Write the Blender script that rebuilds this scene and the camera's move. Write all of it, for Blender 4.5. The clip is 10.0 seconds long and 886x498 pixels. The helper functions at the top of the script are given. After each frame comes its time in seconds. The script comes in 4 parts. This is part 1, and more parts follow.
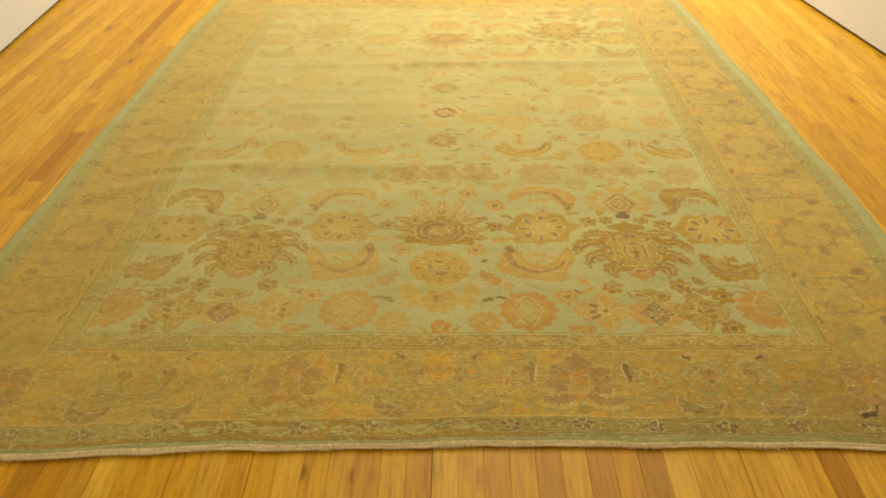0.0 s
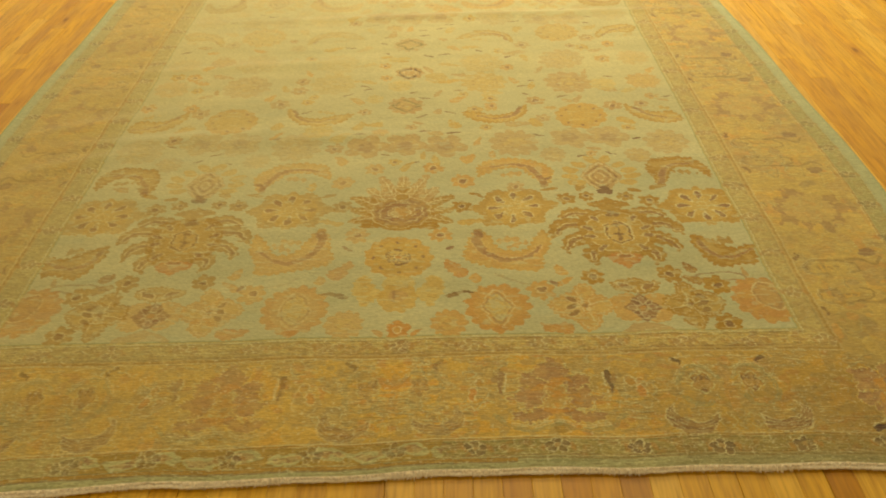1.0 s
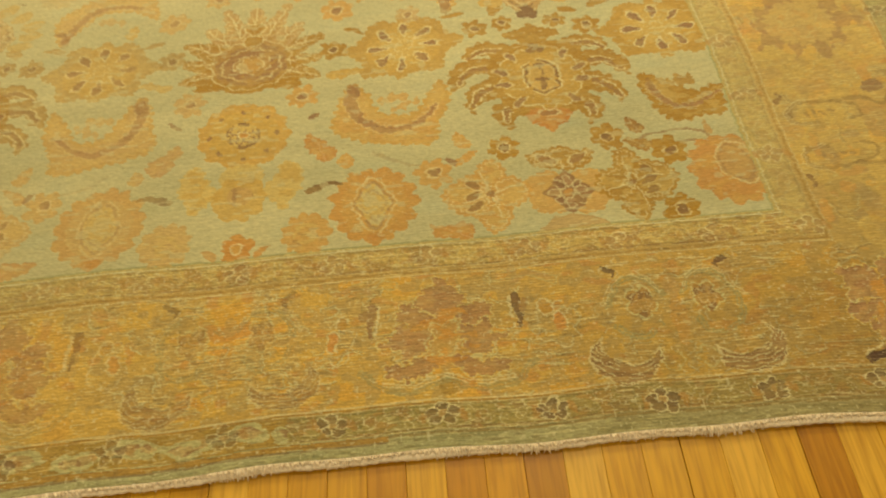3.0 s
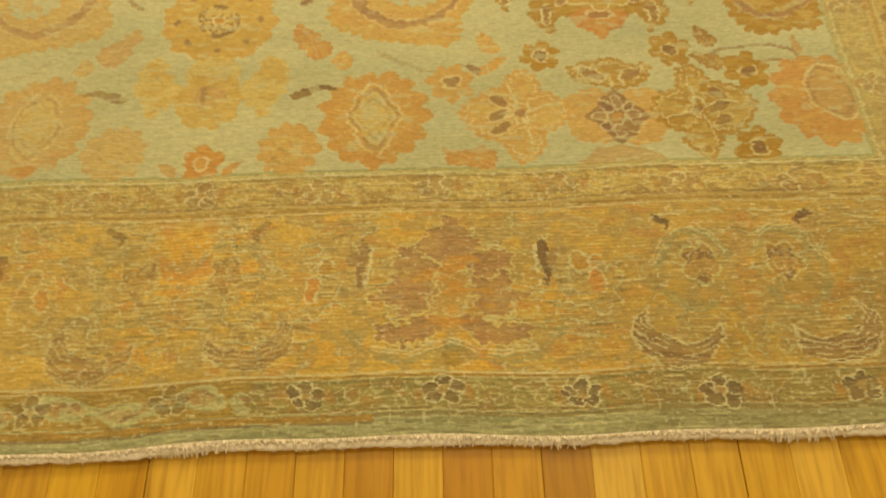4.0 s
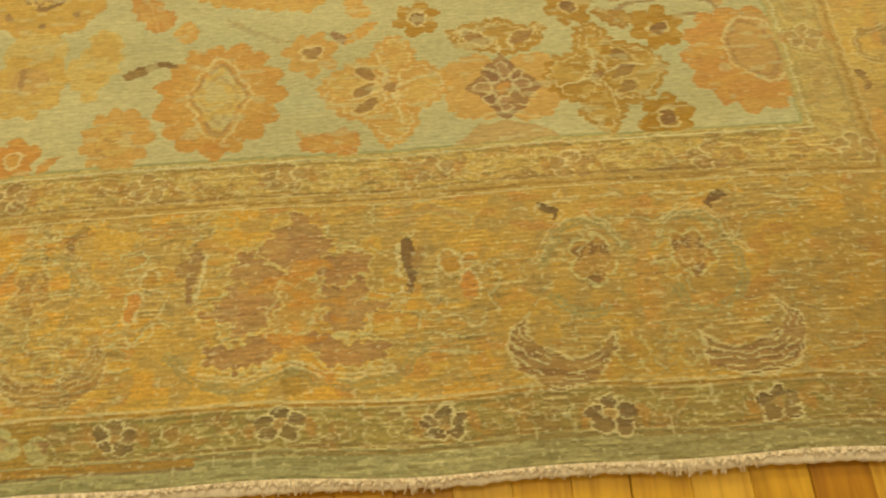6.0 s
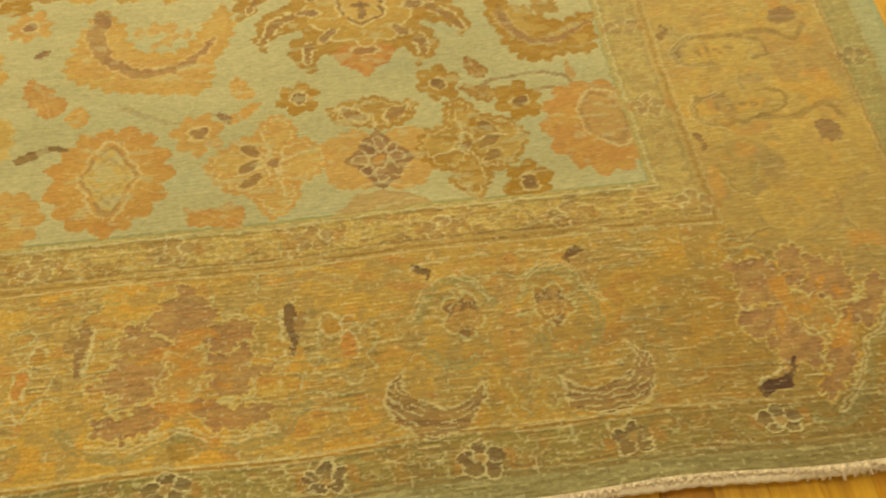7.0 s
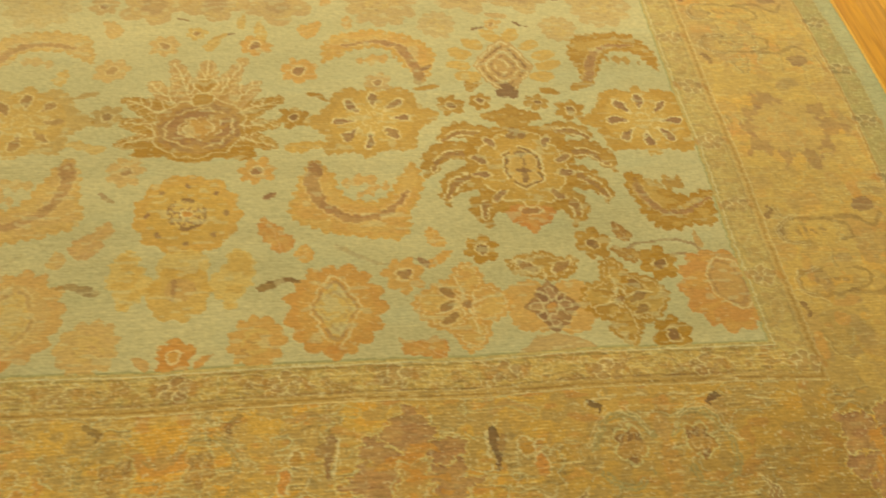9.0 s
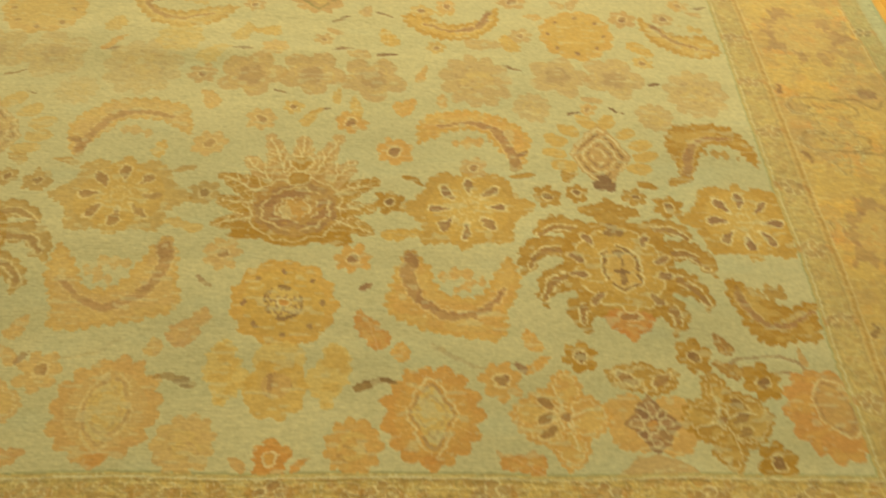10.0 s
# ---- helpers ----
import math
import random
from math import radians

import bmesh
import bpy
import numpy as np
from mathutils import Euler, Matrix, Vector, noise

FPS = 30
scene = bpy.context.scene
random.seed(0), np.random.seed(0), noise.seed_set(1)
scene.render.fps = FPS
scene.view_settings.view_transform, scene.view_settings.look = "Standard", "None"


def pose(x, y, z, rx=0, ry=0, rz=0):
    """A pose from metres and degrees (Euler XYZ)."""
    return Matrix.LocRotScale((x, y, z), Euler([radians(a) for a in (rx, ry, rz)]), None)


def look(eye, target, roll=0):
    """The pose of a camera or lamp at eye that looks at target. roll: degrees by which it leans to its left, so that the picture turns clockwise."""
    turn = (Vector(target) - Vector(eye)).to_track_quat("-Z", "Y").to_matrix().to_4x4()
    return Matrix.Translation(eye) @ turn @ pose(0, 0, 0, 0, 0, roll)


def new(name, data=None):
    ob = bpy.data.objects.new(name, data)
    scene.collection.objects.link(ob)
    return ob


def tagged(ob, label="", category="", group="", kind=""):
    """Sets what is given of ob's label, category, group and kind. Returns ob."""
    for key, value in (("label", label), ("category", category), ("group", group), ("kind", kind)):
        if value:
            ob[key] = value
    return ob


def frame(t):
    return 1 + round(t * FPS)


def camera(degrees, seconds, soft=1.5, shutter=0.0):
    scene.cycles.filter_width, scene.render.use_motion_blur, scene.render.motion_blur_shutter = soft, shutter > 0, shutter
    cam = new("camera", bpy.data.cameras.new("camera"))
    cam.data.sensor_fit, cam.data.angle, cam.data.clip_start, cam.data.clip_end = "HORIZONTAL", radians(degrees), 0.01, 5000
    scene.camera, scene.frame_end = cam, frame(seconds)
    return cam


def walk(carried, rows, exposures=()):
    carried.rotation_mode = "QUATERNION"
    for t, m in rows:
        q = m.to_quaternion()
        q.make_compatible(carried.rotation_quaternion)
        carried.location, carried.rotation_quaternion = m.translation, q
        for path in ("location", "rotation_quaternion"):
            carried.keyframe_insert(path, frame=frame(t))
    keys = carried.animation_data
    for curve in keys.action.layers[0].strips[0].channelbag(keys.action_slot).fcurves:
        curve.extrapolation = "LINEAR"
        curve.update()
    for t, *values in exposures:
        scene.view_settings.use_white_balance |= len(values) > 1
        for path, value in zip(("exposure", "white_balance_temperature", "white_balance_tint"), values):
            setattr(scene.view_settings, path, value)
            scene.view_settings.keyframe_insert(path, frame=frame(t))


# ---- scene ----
cam = camera(59.7, 10.0, soft=1.9, shutter=0.4)
PATH = [
    (0, (0.043, -1.171, 1.368), (0.015, 0.478, 0.237), -0.5),
    (0.5, (0.052, -1.023, 1.344), (0.053, 0.583, 0.152), -2.8),
    (1, (0.12, -0.893, 1.302), (0.118, 0.676, 0.061), -1.2),
    (1.5, (0.224, -0.747, 1.278), (0.21, 0.747, -0.052), -0.9),
    (2, (0.295, -0.621, 1.214), (0.258, 0.75, -0.242), -3.8),
    (2.5, (0.324, -0.482, 1.17), (0.329, 0.782, -0.38), -5.4),
    (2.7, (0.346, -0.443, 1.149), (0.362, 0.777, -0.436), -5.2),
    (3.8, (0.369, -0.226, 0.95), (0.347, 0.762, -0.789), -3.2),
    (4, (0.361, -0.206, 0.911), (0.334, 0.748, -0.847), -3.1),
    (4.5, (0.367, -0.176, 0.825), (0.31, 0.723, -0.961), -3.6),
    (5, (0.409, -0.146, 0.769), (0.333, 0.729, -1.028), -5.1),
    (5.5, (0.466, -0.126, 0.762), (0.397, 0.754, -1.033), -5.8),
    (6, (0.53, -0.109, 0.778), (0.504, 0.786, -1.01), -5.2),
    (6.2, (0.556, -0.108, 0.785), (0.542, 0.792, -1.001), -5.4),
    (7.3, (0.61, -0.15, 0.871), (0.809, 0.892, -0.825), 3.0),
    (7.5, (0.618, -0.147, 0.9), (0.83, 0.9, -0.791), 4.0),
    (8, (0.559, -0.145, 0.969), (0.805, 0.942, -0.692), 8.5),
    (8.5, (0.429, -0.139, 1.036), (0.656, 0.987, -0.601), 8.5),
    (9, (0.29, -0.145, 1.087), (0.508, 1.004, -0.536), 6.9),
    (9.5, (0.212, -0.121, 1.121), (0.432, 1.048, -0.487), 7.8),
    (10, (0.167, -0.002, 1.144), (0.319, 1.179, -0.463), 7.6),
]
EXPOSURES = [(0, -0.29, 6900, 4), (0.5, -0.35, 6800, 7), (1, -0.41, 6750, 7), (1.5, -0.45, 6650, 10), (2, -0.22, 6650, 11), (2.7, -0.14, 6600, 11),
             (4, 0.0, 6550, 9.5), (6, -0.02, 6500, 9), (7.5, -0.07, 6430, 9), (8, -0.09, 6400, 9), (9, -0.09, 6300, 11), (10, -0.15, 6120, 9)]
walk(cam, [(t, look(eye, target, roll)) for t, eye, target, roll in PATH], EXPOSURES)

world = bpy.data.worlds.new("world")
scene.world = world
world.use_nodes = True
world.node_tree.nodes["Background"].inputs[0].default_value = (1.0, 0.9, 0.75, 1)
world.node_tree.nodes["Background"].inputs[1].default_value = 0.05


def ceiling_glow(x, y, sx, sy, watts, colour):
    lamp = bpy.data.lights.new("ceiling_glow", "AREA")
    lamp.shape, lamp.size, lamp.size_y, lamp.energy, lamp.color = "RECTANGLE", sx, sy, watts, colour
    ob = new("ceiling_glow", lamp)
    ob.matrix_basis = look((x, y, 2.72), (x, y, 0))
    return ob


WARM = (1.0, 0.985, 0.93)
ceiling_glow(0.4, 4.3, 2.0, 1.6, 150, WARM)
ceiling_glow(0.7, 1.5, 2.2, 1.2, 26, WARM)
ceiling_glow(-0.8, -2.2, 2.0, 1.2, 20, WARM)


# ---- materials ----
def srgb(r, g, b, k=1.0):
    """Linear colour from 8-bit values."""
    return tuple(k * ((c / 255 + 0.055) / 1.055) ** 2.4 for c in (r, g, b))


def material(name):
    m = bpy.data.materials.new(name)
    m.use_nodes = True
    n, l = m.node_tree.nodes, m.node_tree.links
    return m, n, l, n["Principled BSDF"]


def noise_node(n, l, coord, scale, detail=3.0, stretch=(1, 1, 1)):
    mp = n.new("ShaderNodeMapping")
    mp.inputs["Scale"].default_value = stretch
    l.new(coord, mp.inputs["Vector"])
    t = n.new("ShaderNodeTexNoise")
    t.inputs["Scale"].default_value, t.inputs["Detail"].default_value = scale, detail
    l.new(mp.outputs[0], t.inputs["Vector"])
    return t.outputs["Fac"]


def ramp(n, l, fac, stops):
    r = n.new("ShaderNodeValToRGB")
    e = r.color_ramp.elements
    while len(e) < len(stops):
        e.new(0.5)
    for k, (p, c) in zip(e, stops):
        k.position, k.color = p, (*c, 1)
    l.new(fac, r.inputs[0])
    return r.outputs[0]


def mix(n, l, kind, fac, a, b):
    x = n.new("ShaderNodeMix")
    x.data_type, x.blend_type = "RGBA", kind
    for sock, v in ((x.inputs[0], fac), (x.inputs[6], a), (x.inputs[7], b)):
        if isinstance(v, (int, float)):
            sock.default_value = v
        elif isinstance(v, tuple):
            sock.default_value = (*v, 1)
        else:
            l.new(v, sock)
    return x.outputs[2]


def bump(n, l, bsdf, height, strength, distance):
    b = n.new("ShaderNodeBump")
    b.inputs["Strength"].default_value, b.inputs["Distance"].default_value = strength, distance
    l.new(height, b.inputs["Height"])
    l.new(b.outputs[0], bsdf.inputs["Normal"])


def wool_material():
    """Knotted wool; its dye comes from the knots themselves."""
    m, n, l, bsdf = material("wool_pile")
    dye = n.new("ShaderNodeAttribute")
    dye.attribute_name = "dye"
    co = n.new("ShaderNodeTexCoord").outputs["Object"]
    fibre = noise_node(n, l, co, 300, 2, (0.35, 1, 1))
    tone = ramp(n, l, fibre, [(0.3, (0.86, 0.86, 0.84)), (0.7, (1.1, 1.1, 1.1))])
    worn = noise_node(n, l, co, 3.5, 4)
    tone2 = ramp(n, l, worn, [(0.35, (0.95, 0.95, 0.93)), (0.7, (1.05, 1.04, 1.02))])
    c = mix(n, l, "MULTIPLY", 1.0, mix(n, l, "MULTIPLY", 1.0, dye.outputs["Color"], tone), tone2)
    l.new(c, bsdf.inputs["Base Color"])
    bsdf.inputs["Roughness"].default_value = 0.8
    bsdf.inputs["Specular IOR Level"].default_value = 0.25
    bsdf.inputs["Sheen Weight"].default_value = 0.5
    bsdf.inputs["Sheen Roughness"].default_value = 0.4
    bsdf.inputs["Sheen Tint"].default_value = (1.0, 0.9, 0.65, 1)
    bump(n, l, bsdf, fibre, 0.35, 0.0012)
    return m


def oak_material():
    m, n, l, bsdf = material("varnished_oak")
    co = n.new("ShaderNodeTexCoord").outputs["Object"]
    info = n.new("ShaderNodeObjectInfo")
    geo = n.new("ShaderNodeNewGeometry")
    both = n.new("ShaderNodeMath")
    both.operation = "ADD"
    l.new(info.outputs["Random"], both.inputs[0])
    l.new(geo.outputs["Random Per Island"], both.inputs[1])
    part_of = n.new("ShaderNodeMath")
    part_of.operation = "FRACT"
    l.new(both.outputs[0], part_of.inputs[0])
    shift = n.new("ShaderNodeVectorMath")
    shift.operation = "SCALE"
    shift.inputs[0].default_value = (13.0, 37.0, 5.0)
    l.new(part_of.outputs[0], shift.inputs["Scale"])
    moved = n.new("ShaderNodeVectorMath")
    moved.operation = "ADD"
    l.new(co, moved.inputs[0])
    l.new(shift.outputs[0], moved.inputs[1])
    co = moved.outputs[0]
    tint = ramp(n, l, part_of.outputs[0], [(0.0, srgb(196, 138, 18)), (0.22, srgb(222, 170, 40)), (0.5, srgb(212, 155, 26)),
                                            (0.75, srgb(232, 184, 62)), (1.0, srgb(186, 128, 16))])
    grain = noise_node(n, l, co, 120, 6, (1, 0.07, 1))
    broad = noise_node(n, l, co, 16, 4, (1, 0.25, 1))
    c = mix(n, l, "MULTIPLY", 1.0, tint, ramp(n, l, grain, [(0.3, (0.78, 0.71, 0.56)), (0.52, (1.0, 1.0, 1.0)), (0.8, (1.1, 1.08, 1.02))]))
    figure = noise_node(n, l, co, 34, 3, (1, 0.05, 1))
    rings = n.new("ShaderNodeMath")
    rings.operation = "PINGPONG"
    rings.inputs[1].default_value = 0.07
    l.new(figure, rings.inputs[0])
    c = mix(n, l, "MULTIPLY", 0.8, c, ramp(n, l, rings.outputs[0], [(0.0, (0.86, 0.8, 0.68)), (0.022, (1.0, 1.0, 1.0)), (0.07, (1.05, 1.04, 1.02))]))
    c = mix(n, l, "MULTIPLY", 1.0, c, ramp(n, l, broad, [(0.3, (0.9, 0.87, 0.8)), (0.65, (1.04, 1.03, 1.0))]))
    knots = n.new("ShaderNodeTexVoronoi")
    knots.inputs["Scale"].default_value = 1.0
    mp = n.new("ShaderNodeMapping")
    mp.inputs["Scale"].default_value = (7.0, 3.0, 0.0)
    l.new(co, mp.inputs["Vector"])
    l.new(mp.outputs[0], knots.inputs["Vector"])
    dark = ramp(n, l, knots.outputs["Distance"], [(0.0, (0.25, 0.16, 0.1)), (0.05, (0.5, 0.38, 0.28)), (0.085, (0.85, 0.78, 0.68)), (0.24, (1, 1, 1))])
    c = mix(n, l, "MULTIPLY", 0.85, c, dark)
    l.new(c, bsdf.inputs["Base Color"])
    rough = ramp(n, l, broad, [(0.3, (0.34, 0.34, 0.34)), (0.7, (0.46, 0.46, 0.46))])
    l.new(rough, bsdf.inputs["Roughness"])
    bsdf.inputs["Specular IOR Level"].default_value = 0.3
    bump(n, l, bsdf, grain, 0.15, 0.0006)
    return m


def plaster_material(name, colour):
    m, n, l, bsdf = material(name)
    co = n.new("ShaderNodeTexCoord").outputs["Object"]
    stain = noise_node(n, l, co, 1.5, 4)
    c = mix(n, l, "MULTIPLY", 1.0, colour, ramp(n, l, stain, [(0.3, (0.93, 0.93, 0.92)), (0.7, (1, 1, 1))]))
    l.new(c, bsdf.inputs["Base Color"])
    bsdf.inputs["Roughness"].default_value = 0.7
    bump(n, l, bsdf, noise_node(n, l, co, 90, 4), 0.2, 0.001)
    return m


def yarn_material(name, colour):
    m, n, l, bsdf = material(name)
    co = n.new("ShaderNodeTexCoord").outputs["Object"]
    spun = noise_node(n, l, co, 220, 3)
    isl = n.new("ShaderNodeNewGeometry").outputs["Random Per Island"]
    c = mix(n, l, "MULTIPLY", 1.0, colour, ramp(n, l, spun, [(0.3, (0.8, 0.76, 0.7)), (0.7, (1.08, 1.06, 1.05))]))
    c = mix(n, l, "MULTIPLY", 1.0, c, ramp(n, l, isl, [(0.0, (0.84, 0.82, 0.78)), (1.0, (1.06, 1.06, 1.06))]))
    l.new(c, bsdf.inputs["Base Color"])
    bsdf.inputs["Roughness"].default_value = 0.85
    bump(n, l, bsdf, spun, 0.4, 0.001)
    return m


WOOL = wool_material()
OAK = oak_material()
WALL = plaster_material("white_wall_paint", (0.78, 0.77, 0.73))
GAP = plaster_material("dark_gap", (0.035, 0.02, 0.01))
COTTON = yarn_material("cotton_warp", srgb(255, 238, 188))
EDGE_YARN = yarn_material("celadon_edge_yarn", srgb(172, 176, 116))
JUTE = yarn_material("rug_back", srgb(150, 130, 80))


# ---- setting ----
def link_mesh(name, bm, mat, parent=None, label=""):
    me = bpy.data.meshes.new(name)
    bm.to_mesh(me)
    bm.free()
    me.materials.append(mat)
    ob = new(name, me)
    ob.parent = parent
    return tagged(ob, label)


def part(name, bm, mat, parent, label=""):
    return link_mesh(name, bm, mat, parent, label)


def add_box(bm, a, b):
    size = [q - p for p, q in zip(a, b)]
    return bmesh.ops.create_cube(bm, size=1, matrix=Matrix.LocRotScale([(p + q) / 2 for p, q in zip(a, b)], None, size))["verts"]


def slab(name, a, b, mat, turn=0.0):
    bm = bmesh.new()
    add_box(bm, a, b)
    if turn:
        bmesh.ops.rotate(bm, verts=bm.verts, cent=(0, 0, 0), matrix=Matrix.Rotation(turn, 3, "Z"))
    return tagged(link_mesh(name, bm, mat), kind="structure")


ROOM_TURN = 0.085
WEST, EAST, SOUTH, NORTH, HIGH = -2.0, 2.34, -4.0, 7.0, 2.8
floor = slab("floor", (-3.4, -4.6, -0.12), (3.4, 7.6, -0.017), GAP)
tagged(floor, "honey coloured oak strip floor with dark joints", "floor")
slab("wall_west", (WEST - 0.15, SOUTH, 0.016), (WEST, NORTH, HIGH), WALL, ROOM_TURN)
slab("wall_east", (EAST, SOUTH, 0.016), (EAST + 0.15, NORTH, HIGH), WALL, ROOM_TURN)
slab("wall_south", (WEST - 0.15, SOUTH - 0.15, -0.01), (EAST + 0.15, SOUTH, HIGH), WALL, ROOM_TURN)
slab("wall_north", (WEST - 0.15, NORTH, -0.01), (EAST + 0.15, NORTH + 0.15, HIGH), WALL, ROOM_TURN)
slab("ceiling", (WEST - 0.15, SOUTH - 0.15, HIGH), (EAST + 0.15, NORTH + 0.15, HIGH + 0.12), WALL, ROOM_TURN)

# ---- the rug: a sheet of knots, each with its own dye ----
RX, RL, MID = 1.385, 3.64, 1.82
rng = np.random.default_rng(7)


def value_noise(x, y, sx, sy, seed):
    """Smooth noise from 0 to 1 with cells of sx by sy metres."""
    g = np.random.default_rng(seed).random((257, 257)).astype(np.float32)
    fx, fy = x / sx + 40.0, y / sy + 40.0
    ix, iy = np.floor(fx).astype(int), np.floor(fy).astype(int)
    fx, fy = fx - ix, fy - iy
    fx, fy = fx * fx * (3 - 2 * fx), fy * fy * (3 - 2 * fy)
    i0, i1, j0, j1 = ix % 257, (ix + 1) % 257, iy % 257, (iy + 1) % 257
    top = g[j0, i0] * (1 - fx) + g[j0, i1] * fx
    low = g[j1, i0] * (1 - fx) + g[j1, i1] * fx
    return top * (1 - fy) + low * fy


us = np.linspace(-RX, RX, 1260)
vs = np.concatenate([np.arange(0.03, 0.55, 0.0017), np.arange(0.55, 1.75, 0.0028), np.arange(1.75, RL - 0.029, 0.006)])
U0, V0 = np.meshgrid((us[:-1] + us[1:]) / 2, (vs[:-1] + vs[1:]) / 2)
# weavers' wobble: ragged rows, drifting lines
U = U0 + 0.0055 * (value_noise(U0, V0, 0.022, 0.0032, 1) - 0.5) + 0.007 * (value_noise(U0, V0, 0.03, 0.022, 2) - 0.5) + 0.012 * (value_noise(U0, V0, 0.3, 0.2, 3) - 0.5)
U = U + 0.005 * (value_noise(U0, V0, 0.015, 0.011, 14) - 0.5)
V = V0 + 0.006 * (value_noise(U0, V0, 0.014, 0.012, 4) - 0.5) + 0.007 * (value_noise(U0, V0, 0.03, 0.03, 5) - 0.5) + 0.012 * (value_noise(U0, V0, 0.25, 0.3, 6) - 0.5)
DYE = np.zeros(U.shape + (3,), np.float32)
OWN = np.zeros(U.shape, np.int32)
OWNERS = []


def owner(name, label=""):
    OWNERS.append((name, label))
    return len(OWNERS) - 1


FIELD = srgb(195, 182, 119)
FIELD_GREY = srgb(178, 168, 108)
ORANGE = srgb(199, 152, 66)
RUST = srgb(194, 138, 56)
GOLD = srgb(196, 156, 64)
OLIVE = srgb(171, 127, 32)
PALE = srgb(202, 170, 84)
TAN = srgb(186, 148, 76)
TAUPE = srgb(150, 113, 64)
BROWN = srgb(136, 101, 53)
DARK = srgb(98, 74, 44)
CREAM = srgb(214, 196, 128)
SAGE = srgb(160, 156, 92)
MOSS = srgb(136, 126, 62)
BORDER = srgb(208, 165, 66)
LINE_BROWN = srgb(160, 118, 42)


def blend(mask, colour, amount):
    a = (mask * amount)[..., None].astype(np.float32)
    DYE[:] = DYE * (1 - a) + np.array(colour, np.float32) * a


# ground colours, band by band inward from the edge
UB = U0 + 0.005 * (value_noise(U0, V0, 0.03, 0.0032, 7) - 0.5) + 0.009 * (value_noise(U0, V0, 0.3, 0.2, 8) - 0.5)
VB = V0 + 0.0016 * (value_noise(U0, V0, 0.02, 0.012, 9) - 0.5) + 0.01 * (value_noise(U0, V0, 0.22, 0.3, 10) - 0.5)
side = 0.03 + (RX - np.abs(UB)) * 0.882
endw = np.minimum(VB, RL - VB)
D = np.minimum(side, endw)
along = np.where(side < endw, V, U)
near_end = (V < MID) & (endw <= side)
DYE[:] = FIELD
blend(value_noise(U0, V0, 0.22, 0.05, 11), FIELD_GREY, 0.7)
blend(np.clip(value_noise(U0, V0, 0.35, 0.12, 12) * 2 - 1, 0, 1), srgb(204, 189, 123), 0.7)
blend(value_noise(U0, V0, 0.03, 0.004, 13) > 0.72, FIELD_GREY, 0.3)
blend(np.clip(value_noise(U0, V0, 0.09, 0.035, 15) * 3 - 1.9, 0, 1), srgb(182, 178, 122), 0.5)
# far field warmed: abrash plus far-end sheen put into the dye
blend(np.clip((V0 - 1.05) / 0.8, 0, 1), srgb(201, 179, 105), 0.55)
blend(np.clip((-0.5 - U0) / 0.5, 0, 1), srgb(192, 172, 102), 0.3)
main_band, guard_in, guard_out = (D > 0.109) & (D < 0.342), (D > 0.355) & (D < 0.404), (D > 0.062) & (D < 0.105)
field_id = owner("field_weave", "pale celadon field of worn wool pile")
border_id = owner("main_border", "golden yellow main border of worn pile")
guard_in_id = owner("inner_guard_stripe", "dull ochre inner guard stripe with cream lines")
guard_out_id = owner("outer_guard_stripe", "green-brown outer guard stripe with cream lines")
edge_id = owner("edge_band", "plain celadon edge band")

# main border: yellow, with dull patches and broken pale scroll lines
OWN[D < 0.355], OWN[main_band] = guard_in_id, border_id
OWN[guard_in] = guard_in_id
OWN[D < 0.109] = guard_out_id
OWN[D < 0.062] = edge_id
blend(D < 0.357, BORDER, 1.0)
blend((D < 0.357) & (side < endw), srgb(193, 163, 82), 0.7)
patch = value_noise(U, V, 0.05, 0.035, 21)
blend(main_band & (patch > 0.58), srgb(192, 156, 74), 0.55)
blend(main_band & (patch < 0.3), srgb(216, 162, 56), 0.75)
blend(main_band & (value_noise(U, V, 0.02, 0.016, 22) > 0.68), srgb(176, 148, 78), 0.6)
blend(main_band & (value_noise(U, V, 0.03, 0.02, 25) > 0.8), srgb(200, 140, 60), 0.6)


def contour(n, level, w):
    """Thin even lines along one level of a noise."""
    gy, gx = np.gradient(n, V0[:, 0], U0[0])
    return np.abs(n - level) < w * np.hypot(gx, gy)


worked = value_noise(U, V, 0.075, 0.045, 26)
broken = (worked > 0.46) & (value_noise(U0, V0, 0.03, 0.014, 42) > 0.4)
scroll = value_noise(U, V, 0.042, 0.024, 23)
small = value_noise(U, V, 0.022, 0.0095, 27)
blend(main_band & (worked > 0.52) & (small > 0.42), srgb(188, 156, 80), 0.6)
blend(main_band & (worked > 0.5) & (small < 0.2), srgb(206, 148, 62), 0.5)
blend(main_band & broken & contour(scroll, 0.5, 0.0011), srgb(202, 192, 124), 0.75)
# dark rim along one side of the scroll lines, relief shade put into the dye
blend(main_band & broken & contour(scroll, 0.5, 0.003) & ~contour(scroll, 0.5, 0.0014) & (scroll > 0.5), srgb(146, 122, 62), 0.4)
blend(main_band & broken & contour(small, 0.6, 0.0008), srgb(200, 190, 122), 0.6)
blend(main_band & broken & (small > 0.86), srgb(150, 128, 72), 0.5)
